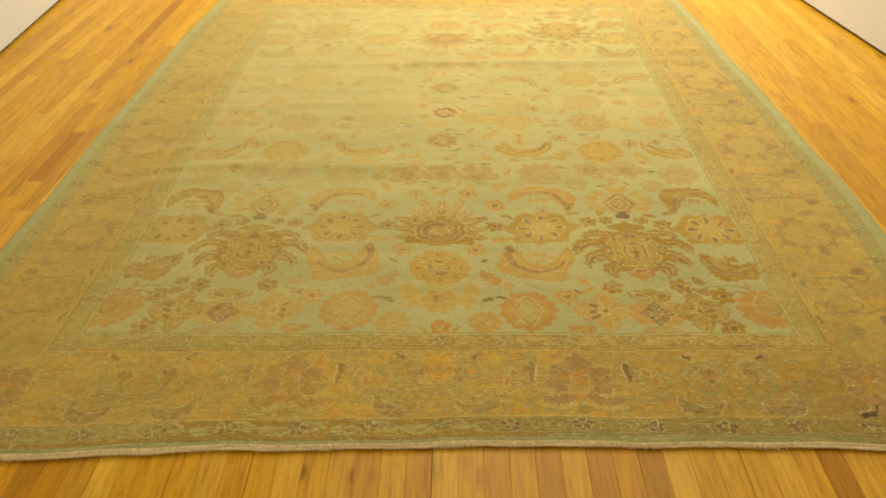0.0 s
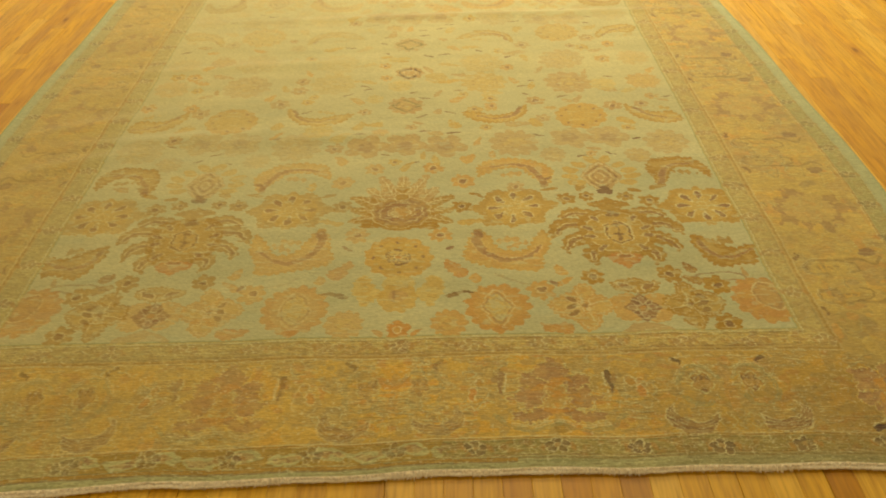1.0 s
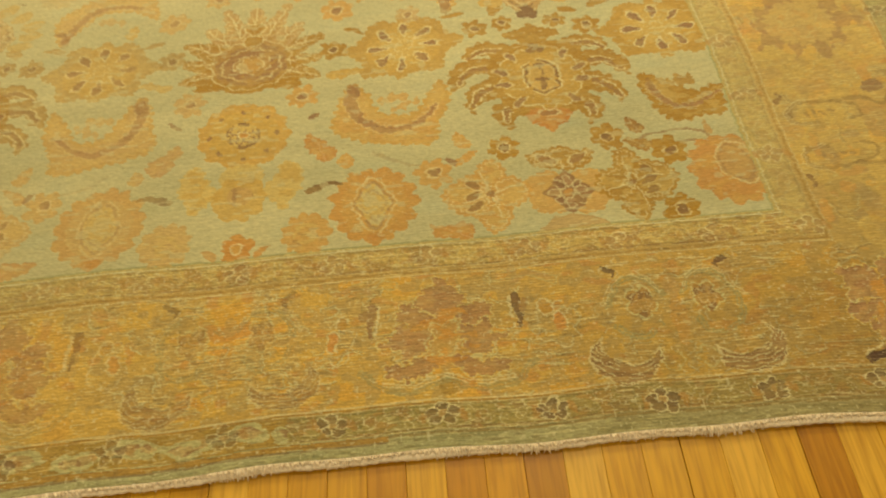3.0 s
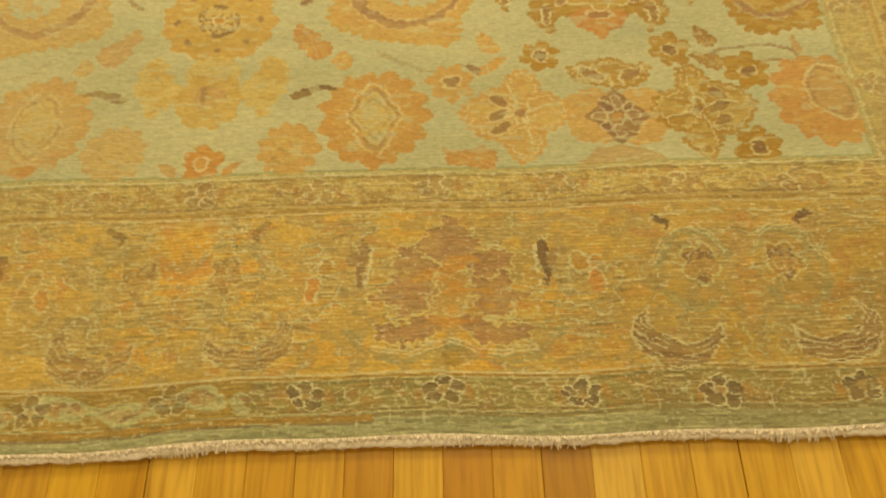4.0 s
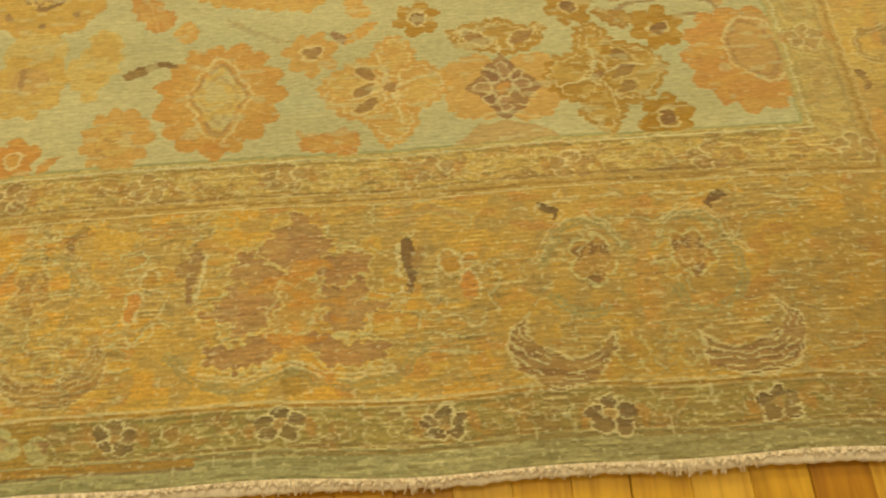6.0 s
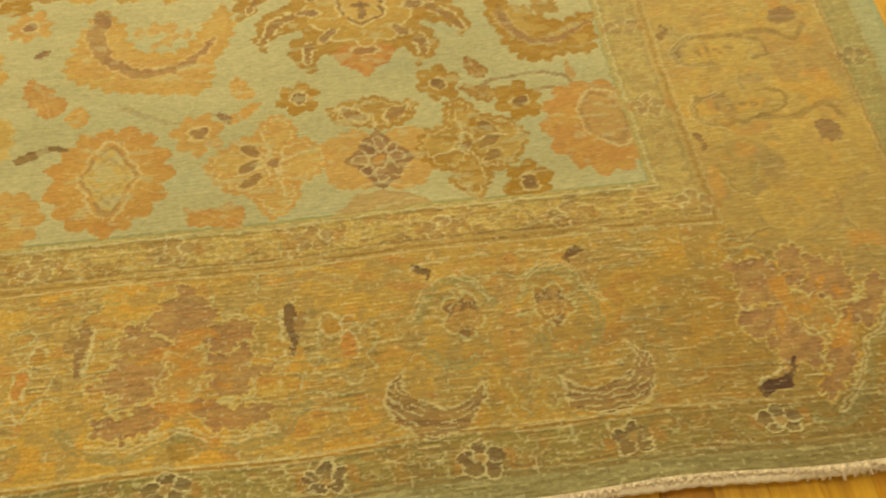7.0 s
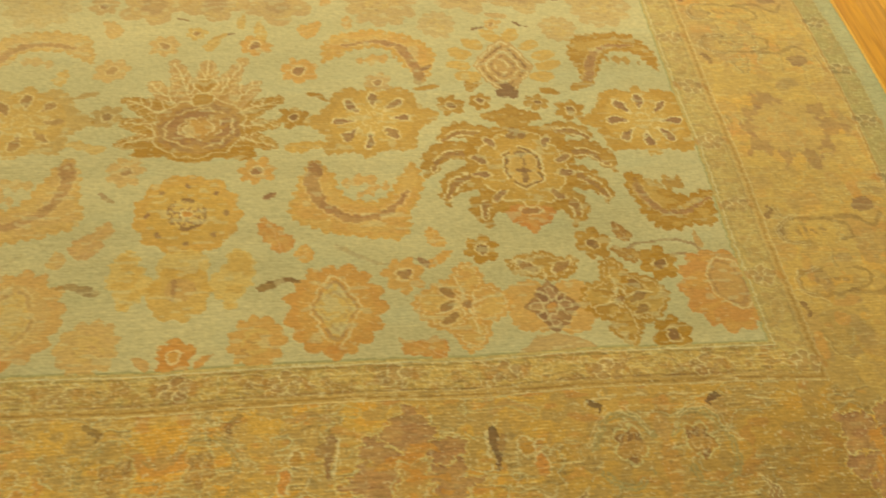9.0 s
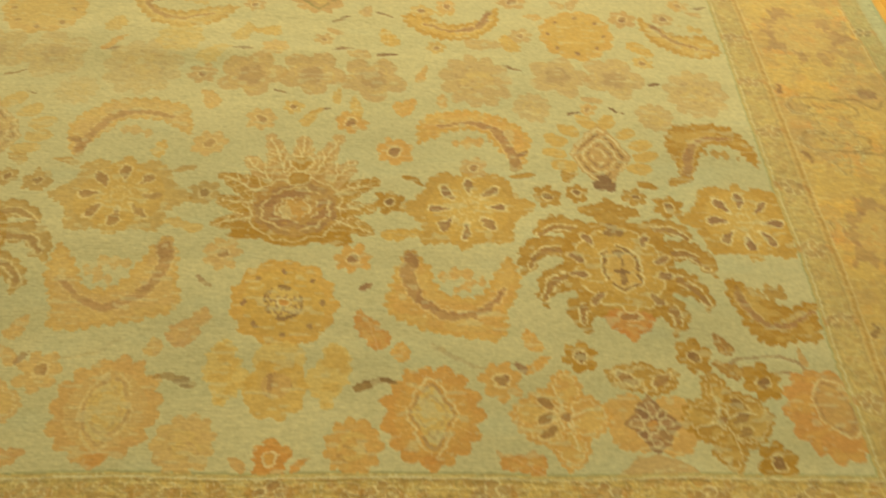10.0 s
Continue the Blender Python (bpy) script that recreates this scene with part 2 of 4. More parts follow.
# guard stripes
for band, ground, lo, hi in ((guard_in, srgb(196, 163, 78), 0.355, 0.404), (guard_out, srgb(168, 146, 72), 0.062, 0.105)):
    blend(band, ground, 1.0)
    blend(band & (value_noise(U, V, 0.016, 0.012, 31) > 0.6), srgb(180, 138, 62), 0.7)
    blend(band & (value_noise(U, V, 0.02, 0.012, 32) > 0.72), TAUPE, 0.4 if band is guard_out else 0.25)
    blend(band & contour(value_noise(U, V, 0.011, 0.014, 33), 0.5, 0.0009), CREAM, 0.6 if band is guard_out else 0.45)
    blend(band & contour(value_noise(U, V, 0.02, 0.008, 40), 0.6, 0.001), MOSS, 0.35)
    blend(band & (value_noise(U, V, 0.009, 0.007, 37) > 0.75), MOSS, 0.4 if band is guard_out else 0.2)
    wave = (lo + hi) / 2 + 0.011 * np.sin(along * 2 * math.pi / 0.0835)
    blend(band & (np.abs(D - wave) < 0.0013), CREAM, 0.35)
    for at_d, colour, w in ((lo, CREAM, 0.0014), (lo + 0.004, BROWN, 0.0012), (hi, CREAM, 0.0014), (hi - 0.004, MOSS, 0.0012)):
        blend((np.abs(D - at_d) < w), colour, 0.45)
blend((D > 0.3415) & (D < 0.356), srgb(190, 157, 78), 0.8)
blend(np.abs(D - 0.3485) < 0.0018, LINE_BROWN, 0.55)
blend(np.abs(D - 0.3425) < 0.0011, CREAM, 0.6)
blend(np.abs(D - 0.409) < 0.0028, srgb(186, 160, 80), 0.9)
blend(np.abs(D - 0.4125) < 0.0016, SAGE, 0.8)
blend(np.abs(D - 0.107) < 0.0018, LINE_BROWN, 0.55)
blend(np.abs(D - 0.111) < 0.0018, CREAM, 0.6)
# the old repair in the outer guard, paler than the rest
old = near_end & (U < 0.11) & (U > -0.62)
blend(guard_out & old, srgb(172, 136, 50), 0.85)
blend(guard_out & old & (value_noise(U, V, 0.03, 0.012, 34) > 0.6), srgb(186, 150, 66), 0.6)
leafy = np.abs(D - 0.083 - 0.008 * np.sin(U * math.tau / 0.166)) - 0.016 * np.abs(np.sin(U * math.tau / 0.166)) ** 0.6
leafy = leafy + 0.012 * (value_noise(U, V, 0.014, 0.009, 35) - 0.5)
blend(guard_out & old & (leafy < 0), srgb(188, 176, 106), 0.9)
blend(guard_out & old & (leafy < -0.0085), srgb(190, 154, 84), 0.7)
blend(guard_out & old & (leafy < -0.0085) & (value_noise(U, V, 0.012, 0.008, 39) > 0.66), TAUPE, 0.7)
blend(D < 0.062, srgb(174, 165, 102), 1.0)
blend((D < 0.062) & (value_noise(U, V, 0.06, 0.003, 36) > 0.62), srgb(142, 136, 76), 0.6)
stripe = (D > 0.052) & (D < 0.0605)
blend(stripe & near_end & (U < 0.26), srgb(176, 132, 46), 0.9)
blend((np.abs(D - 0.05) < 0.0016) & near_end & (U < 0.26), BROWN, 0.6)
blend((D > 0.056) & (D < 0.0605) & ~(near_end & (U < 0.26)), srgb(150, 122, 56), 0.7)
# near right corner darker: duller dye plus light falloff put into the colour
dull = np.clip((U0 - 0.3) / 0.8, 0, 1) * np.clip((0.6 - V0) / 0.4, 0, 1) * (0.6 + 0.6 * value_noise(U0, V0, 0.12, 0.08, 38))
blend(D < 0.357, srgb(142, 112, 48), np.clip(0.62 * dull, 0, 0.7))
long_side = side < endw
blend(main_band & long_side, srgb(193, 164, 84), 0.25)
curl = value_noise(U, V, 0.036, 0.05, 43)
blend(main_band & long_side & contour(curl, 0.5, 0.0016) & (worked > 0.42), srgb(146, 120, 62), 0.5)
blend(main_band & long_side & contour(curl, 0.5, 0.004) & ~contour(curl, 0.5, 0.0018) & (curl < 0.5) & (worked > 0.42), srgb(206, 188, 114), 0.45)
blend(main_band & long_side & (value_noise(U, V, 0.024, 0.03, 44) > 0.72), srgb(168, 138, 76), 0.55)
blend(main_band & long_side & (value_noise(U, V, 0.03, 0.03, 45) > 0.8), srgb(208, 150, 62), 0.5)
blend(main_band & long_side & (value_noise(U, V, 0.07, 0.06, 28) > 0.58), srgb(205, 168, 74), 0.45)
blend(main_band & long_side & (value_noise(U, V, 0.05, 0.05, 29) > 0.7), srgb(184, 148, 76), 0.5)
blend((guard_in | guard_out) & long_side, srgb(182, 162, 90), 0.4)
blend(guard_out & long_side, srgb(170, 164, 94), 0.25)
blend((D < 0.062) & long_side, srgb(182, 178, 118), 0.7)
pale_west = np.clip((-0.02 - U0) / 0.5, 0, 1)
blend(main_band, srgb(190, 160, 80), 0.45 * pale_west)
blend(guard_in | (guard_out & ~old), srgb(184, 164, 92), 0.5 * pale_west)
GROUND_LOCK = D < 0.4115


loose_id = owner("sprig_scatter", "tiny brown dashes and sprigs scattered over the field")
GROUND_IDS = loose_id


class Motif:
    """One woven figure: fields in metres round its centre, filled or lined with dye."""

    def __init__(self, name, cx, cy, reach, flip=1, turn=0.0, label="", upside=1, clip=False, fade=0.0):
        c = np.searchsorted(us, (cx - reach, cx + reach)).clip(0, U.shape[1])
        r = np.searchsorted(vs, (cy - reach, cy + reach)).clip(0, U.shape[0])
        self.box = (slice(r[0], r[1]), slice(c[0], c[1]))
        a, b = (U[self.box] - cx) * flip, (V[self.box] - cy) * upside
        ca, sa = math.cos(-turn), math.sin(-turn)
        self.p, self.q = a * ca - b * sa, a * sa + b * ca
        self.r, self.th = np.hypot(self.p, self.q), np.arctan2(self.q, self.p)
        self.free = ~GROUND_LOCK[self.box] if clip else np.ones(self.p.shape, bool)
        self.fade = fade
        self.id = loose_id if name in ("dash", "sprig") else owner(name, label)
        self.whole = value_noise(U0[self.box], V0[self.box], 0.018, 0.011, 91) > 0.24

    def fill(self, f, colour, amount=1.0, own=True):
        m = (f < 0) & self.free
        a = (m * (amount * (1 - self.fade)))[..., None]
        DYE[self.box] = DYE[self.box] * (1 - a) + np.array(colour, np.float32) * a
        if own:
            OWN[self.box][m] = self.id
        return self

    def line(self, f, w, colour, amount=0.85):
        return self.fill(np.where(self.whole, np.abs(f) - w, 1), colour, amount, False)

    def oval(self, x, y, a, b, turn=0.0):
        ca, sa = math.cos(turn), math.sin(turn)
        p, q = self.p - x, self.q - y
        s, t = (p * ca + q * sa) / a, (q * ca - p * sa) / b
        return (np.hypot(s, t) - 1) * min(a, b)

    def lobes(self, R, n, amp, phase=0.0, x=0.0, y=0.0, squash=1.0):
        p, q = self.p - x, (self.q - y) / squash
        th = np.arctan2(q, p)
        return np.hypot(p, q) - R * (1 + amp * np.abs(np.cos(n * th / 2 + phase)) - amp / 2)

    def blob(self, pts, teeth=0.0, pitch=0.02):
        """Signed distance to a smooth closed outline through pts, with scallops along it."""
        pts = np.array(pts, float)
        k = np.arange(0, len(pts), 0.25)
        i = k.astype(int)
        s = (k - i)[:, None]
        a, b, c, d = (pts[(i + j) % len(pts)] for j in (-1, 0, 1, 2))
        cur = 0.5 * (2 * b + (c - a) * s + (2 * a - 5 * b + 4 * c - d) * s * s + (3 * b - a - 3 * c + d) * s ** 3)
        best, way, inside, run = np.full(self.p.shape, 9.0), np.zeros(self.p.shape), np.zeros(self.p.shape, bool), 0.0
        for (x0, y0), (x1, y1) in zip(cur, np.roll(cur, -1, axis=0)):
            ex, ey = x1 - x0, y1 - y0
            n = math.hypot(ex, ey) + 1e-9
            h = np.clip(((self.p - x0) * ex + (self.q - y0) * ey) / (n * n), 0, 1)
            d = np.hypot(self.p - x0 - h * ex, self.q - y0 - h * ey)
            near = d < best
            best, way = np.where(near, d, best), np.where(near, run + h * n, way)
            cross = (y0 > self.q) != (y1 > self.q)
            inside ^= cross & (self.p < x0 + (self.q - y0) * ex / (ey if abs(ey) > 1e-9 else 1e-9))
            run += n
        return np.where(inside, -best, best) - teeth * (np.abs(np.sin(way * math.pi / pitch)) - 0.4)

    def stroke(self, pts, w0, w1, teeth=0.0, pitch=0.02):
        """A bent blade: distance to a smooth curve through pts, w0 to w1 half wide; teeth along its rim."""
        pts = np.array(pts, float)
        k = np.linspace(0, len(pts) - 1, 26)
        ext = np.vstack([2 * pts[0] - pts[1], pts, 2 * pts[-1] - pts[-2]])
        i = np.minimum(k.astype(int), len(pts) - 2)
        s = (k - i)[:, None]
        a, b, c, d = ext[i], ext[i + 1], ext[i + 2], ext[i + 3]
        cur = 0.5 * (2 * b + (c - a) * s + (2 * a - 5 * b + 4 * c - d) * s * s + (3 * b - a - 3 * c + d) * s ** 3)
        run = np.concatenate([[0], np.cumsum(np.hypot(*np.diff(cur, axis=0).T))])
        best = np.full(self.p.shape, 9.0)
        for j in range(len(cur) - 1):
            e = cur[j + 1] - cur[j]
            h = np.clip(((self.p - cur[j, 0]) * e[0] + (self.q - cur[j, 1]) * e[1]) / (e @ e + 1e-12), 0, 1)
            d = np.hypot(self.p - cur[j, 0] - h * e[0], self.q - cur[j, 1] - h * e[1])
            way = run[j] + h * (run[j + 1] - run[j])
            w = w0 + (w1 - w0) * way / run[-1]
            if teeth:
                w = w + teeth * (np.abs(np.sin(way * math.pi / pitch)) - 0.5)
            best = np.minimum(best, d - w)
        return best


# ---- woven figures ----
def rosette(x, y, s, u, fade):
    m = Motif("rosette", x, y, 0.12, s, 0, "rust orange rosette with a pale pointed heart", u, True, fade)
    m.fill(m.lobes(0.079, 15, 0.16, squash=1.06), ORANGE)
    m.fill(np.maximum(m.lobes(0.079, 15, 0.16, squash=1.06), 0.062 - m.r), RUST, 0.45, False)
    m.fill(m.oval(0, -0.078, 0.016, 0.016), RUST)
    m.fill(np.maximum(np.abs(np.sin(m.th * 7.5)) * m.r - 0.003, np.maximum(0.042 - m.r, m.r - 0.068)), CREAM, 0.5, False)
    m.fill(np.maximum(np.abs(np.cos(m.th * 7.5)) * m.r - 0.0035, np.maximum(0.05 - m.r, m.r - 0.062)), RUST, 0.7, False)
    heart = (np.abs(m.p) / 0.032) ** 1.5 + (np.abs(m.q + 0.002) / 0.05) ** 1.3 - 1
    m.fill(heart * 0.03, PALE, 0.9, False)
    m.fill(np.maximum(heart * 0.03, value_noise(m.p, m.q, 0.012, 0.008, 51) - 0.6), FIELD, 0.6, False)
    m.line((heart - 0.1) * 0.02, 0.0018, srgb(158, 128, 78), 0.6)
    m.line((heart - 0.42) * 0.02, 0.0018, CREAM, 0.6)
    m.line((heart + 0.35) * 0.02, 0.0014, srgb(170, 140, 84), 0.5)


def medallion(x, y, s, u, fade, R=0.089, ring=True):
    m = Motif("round_medallion", x, y, 0.12, s, 0, "golden yellow round flower with a dotted rim", u, True, fade)
    rim = m.lobes(R, 13, 0.1)
    m.fill(rim, GOLD)
    m.fill(np.maximum(rim, 0.07 * R / 0.089 - m.r), ORANGE, 0.4, False)
    for k in range(8):
        a = k * math.pi / 4 + math.pi / 2
        m.fill(m.oval(0.066 * math.cos(a) * R / 0.089, 0.066 * math.sin(a) * R / 0.089, 0.0055, 0.006), TAUPE, 0.9, False)
    if ring:
        m.fill(m.r - 0.034, PALE, 0.7, False)
        m.line(m.r - 0.033, 0.0026, BROWN)
        for k in range(7):
            a = k * math.tau / 7
            m.line(m.oval(0.02 * math.cos(a), 0.02 * math.sin(a), 0.008, 0.008), 0.0016, TAUPE)
        m.fill(m.r - 0.0085, RUST, 0.9, False)
        m.line(m.r - 0.011, 0.0015, CREAM)


def star_flower(x, y, s, u, fade):
    m = Motif("star_flower", x, y, 0.15, s, 0, "golden eight-petalled star flower with brown drops", u, True, fade)
    side = ((0.0, 0.1), (0.018, 0.08), (0.046, 0.09), (0.078, 0.074), (0.086, 0.046), (0.104, 0.022), (0.134, 0.0), (0.104, -0.02), (0.088, -0.046), (0.084, -0.078), (0.05, -0.082), (0.022, -0.08))
    rim = m.blob(side + ((0.0, -0.096),) + tuple((-a, b) for a, b in side[:0:-1]), 0.005, 0.019)
    m.fill(rim, srgb(183, 140, 45), 0.95)
    m.fill(m.oval(0, 0, 0.082, 0.078), GOLD, 0.7, False)
    m.fill(np.maximum(rim, np.abs(m.p) - 0.03), GOLD, 0.5, False)
    m.fill(m.lobes(0.05, 16, 0.1), PALE, 0.45, False)
    for k in range(8):
        a = k * math.pi / 4
        drop = np.minimum(m.oval(0.062 * math.cos(a), 0.06 * math.sin(a), 0.013, 0.0088, a), m.oval(0.05 * math.cos(a), 0.048 * math.sin(a), 0.011, 0.004, a))
        m.fill(drop, TAUPE, 0.97, False)
        m.line(drop - 0.0018, 0.0016, CREAM, 0.8)
    m.fill(np.maximum(np.abs(np.sin(m.th * 8)) * m.r - 0.003, np.maximum(m.r - 0.046, 0.008 - m.r)), CREAM, 0.65, False)
    m.line(m.r - 0.018, 0.0018, CREAM, 0.5)


# outline and vein of each leaf on one side of the great palmette, root first
PALMETTE_LEAVES = (
    (((0.03, 0.085), (0.065, 0.106), (0.105, 0.114), (0.146, 0.096), (0.15, 0.064), (0.118, 0.08), (0.085, 0.07), (0.05, 0.06)),
     ((0.05, 0.07), (0.085, 0.088), (0.118, 0.088), (0.142, 0.07))),
    (((0.07, 0.05), (0.11, 0.064), (0.15, 0.06), (0.182, 0.028), (0.182, -0.016), (0.156, -0.004), (0.146, 0.018), (0.115, 0.022), (0.075, 0.012)),
     ((0.08, 0.026), (0.115, 0.036), (0.148, 0.028), (0.168, -0.002))),
    (((0.075, 0.0), (0.118, -0.004), (0.146, -0.026), (0.158, -0.06), (0.147, -0.086), (0.13, -0.058), (0.105, -0.05), (0.075, -0.045)),
     ((0.08, -0.022), (0.108, -0.022), (0.132, -0.04), (0.146, -0.07))),
    (((0.04, -0.07), (0.085, -0.06), (0.108, -0.082), (0.1, -0.118), (0.076, -0.136), (0.07, -0.11), (0.045, -0.1)),
     ((0.055, -0.078), (0.082, -0.088), (0.086, -0.114))),
)



def great_palmette(x, y, s, u, fade):
    m = Motif("great_palmette", x, y, 0.21, s, 0, "large olive gold palmette with curling leaves", u, True, fade)
    for outline, vein in PALMETTE_LEAVES:
        for e in (1, -1):
            leaf_edge = m.blob([(e * a, b) for a, b in outline], 0.006, 0.027)
            m.fill(leaf_edge, OLIVE)
            m.fill(np.maximum(leaf_edge, -leaf_edge - 0.006), srgb(162, 120, 30), 0.3, False)
            spine = m.stroke([(e * a, b) for a, b in vein], 0.0065, 0.003, 0.002, 0.012)
            m.fill(spine, TAUPE, 0.7, False)
            m.line(spine - 0.003, 0.0019, CREAM, 0.85)
    crown = m.blob(((0, 0.166), (-0.016, 0.15), (-0.052, 0.14), (-0.06, 0.126), (-0.036, 0.118), (-0.02, 0.1), (0.02, 0.1), (0.036, 0.116), (0.06, 0.124), (0.052, 0.138), (0.016, 0.15)), 0.003, 0.015)
    m.fill(crown, OLIVE)
    body = m.blob(((0, 0.102), (-0.06, 0.098), (-0.098, 0.056), (-0.104, 0.0), (-0.092, -0.05), (-0.06, -0.098), (0, -0.1), (0.06, -0.098), (0.092, -0.05), (0.104, 0.0), (0.098, 0.056), (0.06, 0.098)))
    m.fill(body, OLIVE)
    m.fill(m.oval(0, 0.0, 0.084, 0.092), srgb(188, 148, 56), 0.85)
    m.fill(m.oval(0, 0.0, 0.052, 0.06), srgb(194, 154, 66), 0.6, False)
    pendant = m.blob(((-0.016, -0.088), (-0.046, -0.104), (-0.036, -0.128), (-0.014, -0.136), (0, -0.152), (0.014, -0.136), (0.036, -0.128), (0.046, -0.104), (0.016, -0.088)), 0.003, 0.014)
    m.fill(pendant, RUST)
    m.fill(np.maximum(pendant, -pendant - 0.009), srgb(190, 124, 44), 0.7, False)
    m.fill(m.oval(0, -0.1, 0.02, 0.008), TAUPE, 0.7, False)
    m.line(m.oval(0, -0.1, 0.023, 0.011), 0.0015, CREAM, 0.7)
    m.fill(np.maximum(np.abs(np.sin(m.th * 8)) * m.r - 0.0024, np.maximum(0.052 - m.r, m.r - 0.084)), CREAM, 0.6, False)
    m.line(m.lobes(0.079, 12, 0.14, squash=1.1), 0.0018, CREAM, 0.8)
    for ox, oy in ((0.055, 0.06), (0.08, 0.02), (0.079, -0.016), (0.055, -0.066)):
        for e in (1, -1):
            drop = m.oval(e * ox, oy, 0.015, 0.0068, e * (math.atan2(oy, ox) + 0.25))
            m.fill(drop, TAUPE, 0.95, False)
            m.line(drop - 0.0014, 0.0015, CREAM, 0.6)
    m.fill(m.lobes(0.017, 3, 0.6, 0.8, 0, 0.083, 0.8), BROWN, 0.8, False)
    hexa = np.maximum(np.abs(m.p) - 0.031, np.abs(m.p) * 0.62 + np.abs(m.q) - 0.046)
    m.fill(hexa, srgb(196, 158, 74), 0.9, False)
    m.line(hexa, 0.0024, BROWN, 0.95)
    m.line(hexa - 0.0055, 0.002, CREAM, 0.85)
    m.line(hexa + 0.005, 0.0014, CREAM, 0.5)
    for ox, oy, a, b in ((0, -0.017, 0.0065, 0.019), (0, -0.008, 0.016, 0.0055), (0, 0.014, 0.003, 0.012), (0, 0.03, 0.013, 0.006)):
        m.fill(m.oval(ox, oy, a, b), BROWN, 0.9, False)


def fan_palmette(x, y, s, u, fade):
    m = Motif("fan_palmette", x, y, 0.2, s, 0, "tan and olive fan palmette with feathered leaves", u, True, fade)
    m.fill(m.blob(((-0.1, -0.064), (-0.106, -0.09), (-0.05, -0.088), (0.0, -0.1), (0.05, -0.088), (0.106, -0.09), (0.1, -0.064), (0.0, -0.05)), 0.004, 0.018), OLIVE)
    for k in range(11):
        a = math.radians(-18 + 21.6 * k)
        up = max(0.0, math.sin(a))
        R = 0.15 + 0.034 * up ** 3 - 0.014 * (k % 2)
        ca, sa = math.cos(a), math.sin(a)
        pts = [(t * ca, t * sa - 0.012 * (1 - up)) for t in (0.03, 0.085, R)]
        feather = m.stroke(pts, 0.031, 0.006, 0.016, 0.023)
        m.fill(feather, OLIVE if up < 0.6 else TAN, 0.95)
        m.fill(m.stroke(pts[:2] + [(0.76 * R * ca, 0.76 * R * sa)], 0.017, 0.004, 0.008, 0.017), srgb(178, 138, 62), 0.8, False)
        m.line(feather + 0.004, 0.0013, CREAM, 0.35)
        m.fill(m.stroke(pts, 0.0026, 0.0018), CREAM, 0.75, False)
        for e in (1, -1):
            for t in (0.075, 0.1, 0.122):
                m.fill(m.stroke(((t * ca, t * sa), ((t + 0.022) * ca - e * 0.018 * sa, (t + 0.022) * sa + e * 0.018 * ca)), 0.0017, 0.0013), CREAM, 0.6, False)
    m.fill(m.oval(0, -0.008, 0.08, 0.068), srgb(176, 134, 62), 0.8)
    for a, b, w, c in ((0.086, 0.074, 0.0018, CREAM), (0.07, 0.058, 0.0045, TAUPE), (0.062, 0.05, 0.0018, CREAM), (0.05, 0.038, 0.0075, srgb(150, 108, 64)), (0.038, 0.028, 0.0018, CREAM)):
        m.line(m.oval(0.002, -0.012, a, b) - 0.002 * np.sin(m.th * 12), w, c, 0.6)
    m.fill(m.lobes(0.024, 6, 0.3, y=-0.012), ORANGE, 0.6, False)
    m.line(m.lobes(0.024, 6, 0.3, y=-0.012), 0.0018, CREAM, 0.7)
    for oy in (0.062, 0.1):
        m.fill(m.oval(0, oy, 0.022, 0.018), OLIVE, 0.8, False)
        m.line(m.oval(0, oy, 0.022, 0.018), 0.0019, CREAM, 0.75)


def sickle(x, y, s, u, fade, form, body=ORANGE):
    rim_pts, spine_pts, extra, width = form
    m = Motif("sickle_leaf", x, y, 0.19, s, 0, "curved orange sickle leaf with a taupe spine", u, True, fade)
    rim = m.blob(rim_pts, 0.0075, 0.021)
    for ox, oy, a, b, tilt in extra:
        m.fill(m.oval(ox, oy, a, b, tilt) - 0.004 * np.sin(m.p * 260), body, 0.85)
    m.fill(rim, body)
    m.fill(np.maximum(rim, -rim - 0.011), GOLD if body == ORANGE else OLIVE, 0.55, False)
    m.fill(np.maximum(rim + 0.008, value_noise(m.p, m.q, 0.03, 0.014, 54) - 0.42), PALE, 0.45, False)
    spine = m.stroke(spine_pts, width, width * 0.3, 0.003, 0.017)
    m.fill(spine, srgb(162, 120, 70), 0.78, False)
    m.fill(np.maximum(spine + 0.004, value_noise(m.p, m.q, 0.02, 0.008, 55) - 0.5), BROWN, 0.35, False)
    m.line(spine - 0.002, 0.0015, CREAM, 0.4)
    tip = m.oval(spine_pts[0][0], spine_pts[0][1], width * 1.25, width * 1.7)
    m.fill(tip, srgb(146, 106, 52), 0.5)


def crown_bud(x, y, s, u, fade):
    m = Motif("crown_bud", x, y, 0.15, s, 0, "pointed tan bud ringed by gold leaflets", u, True, fade)
    for k, (ox, oy) in enumerate(((0.07, -0.04), (0.085, -0.005), (0.082, 0.03), (0.055, 0.062), (0.02, 0.09))):
        for e in (1, -1):
            m.fill(m.oval(e * ox * 1.12, oy, 0.027, 0.016, e * 0.2 * k), GOLD, 0.9)
    f = np.hypot(m.p / 0.058, (m.q + 0.01) / 0.085) * 0.4 + (np.abs(m.p) / 0.066 + np.abs(m.q + 0.01) / 0.092) * 0.6 - 1
    m.fill(f * 0.05, TAN)
    for k, c in enumerate((CREAM, BROWN, CREAM, TAUPE, CREAM)):
        m.line((f + 0.1 + 0.17 * k) * 0.05, 0.0018, c, 0.75)
    m.fill(m.lobes(0.02, 3, 0.5, 0.8, 0, -0.085), BROWN)


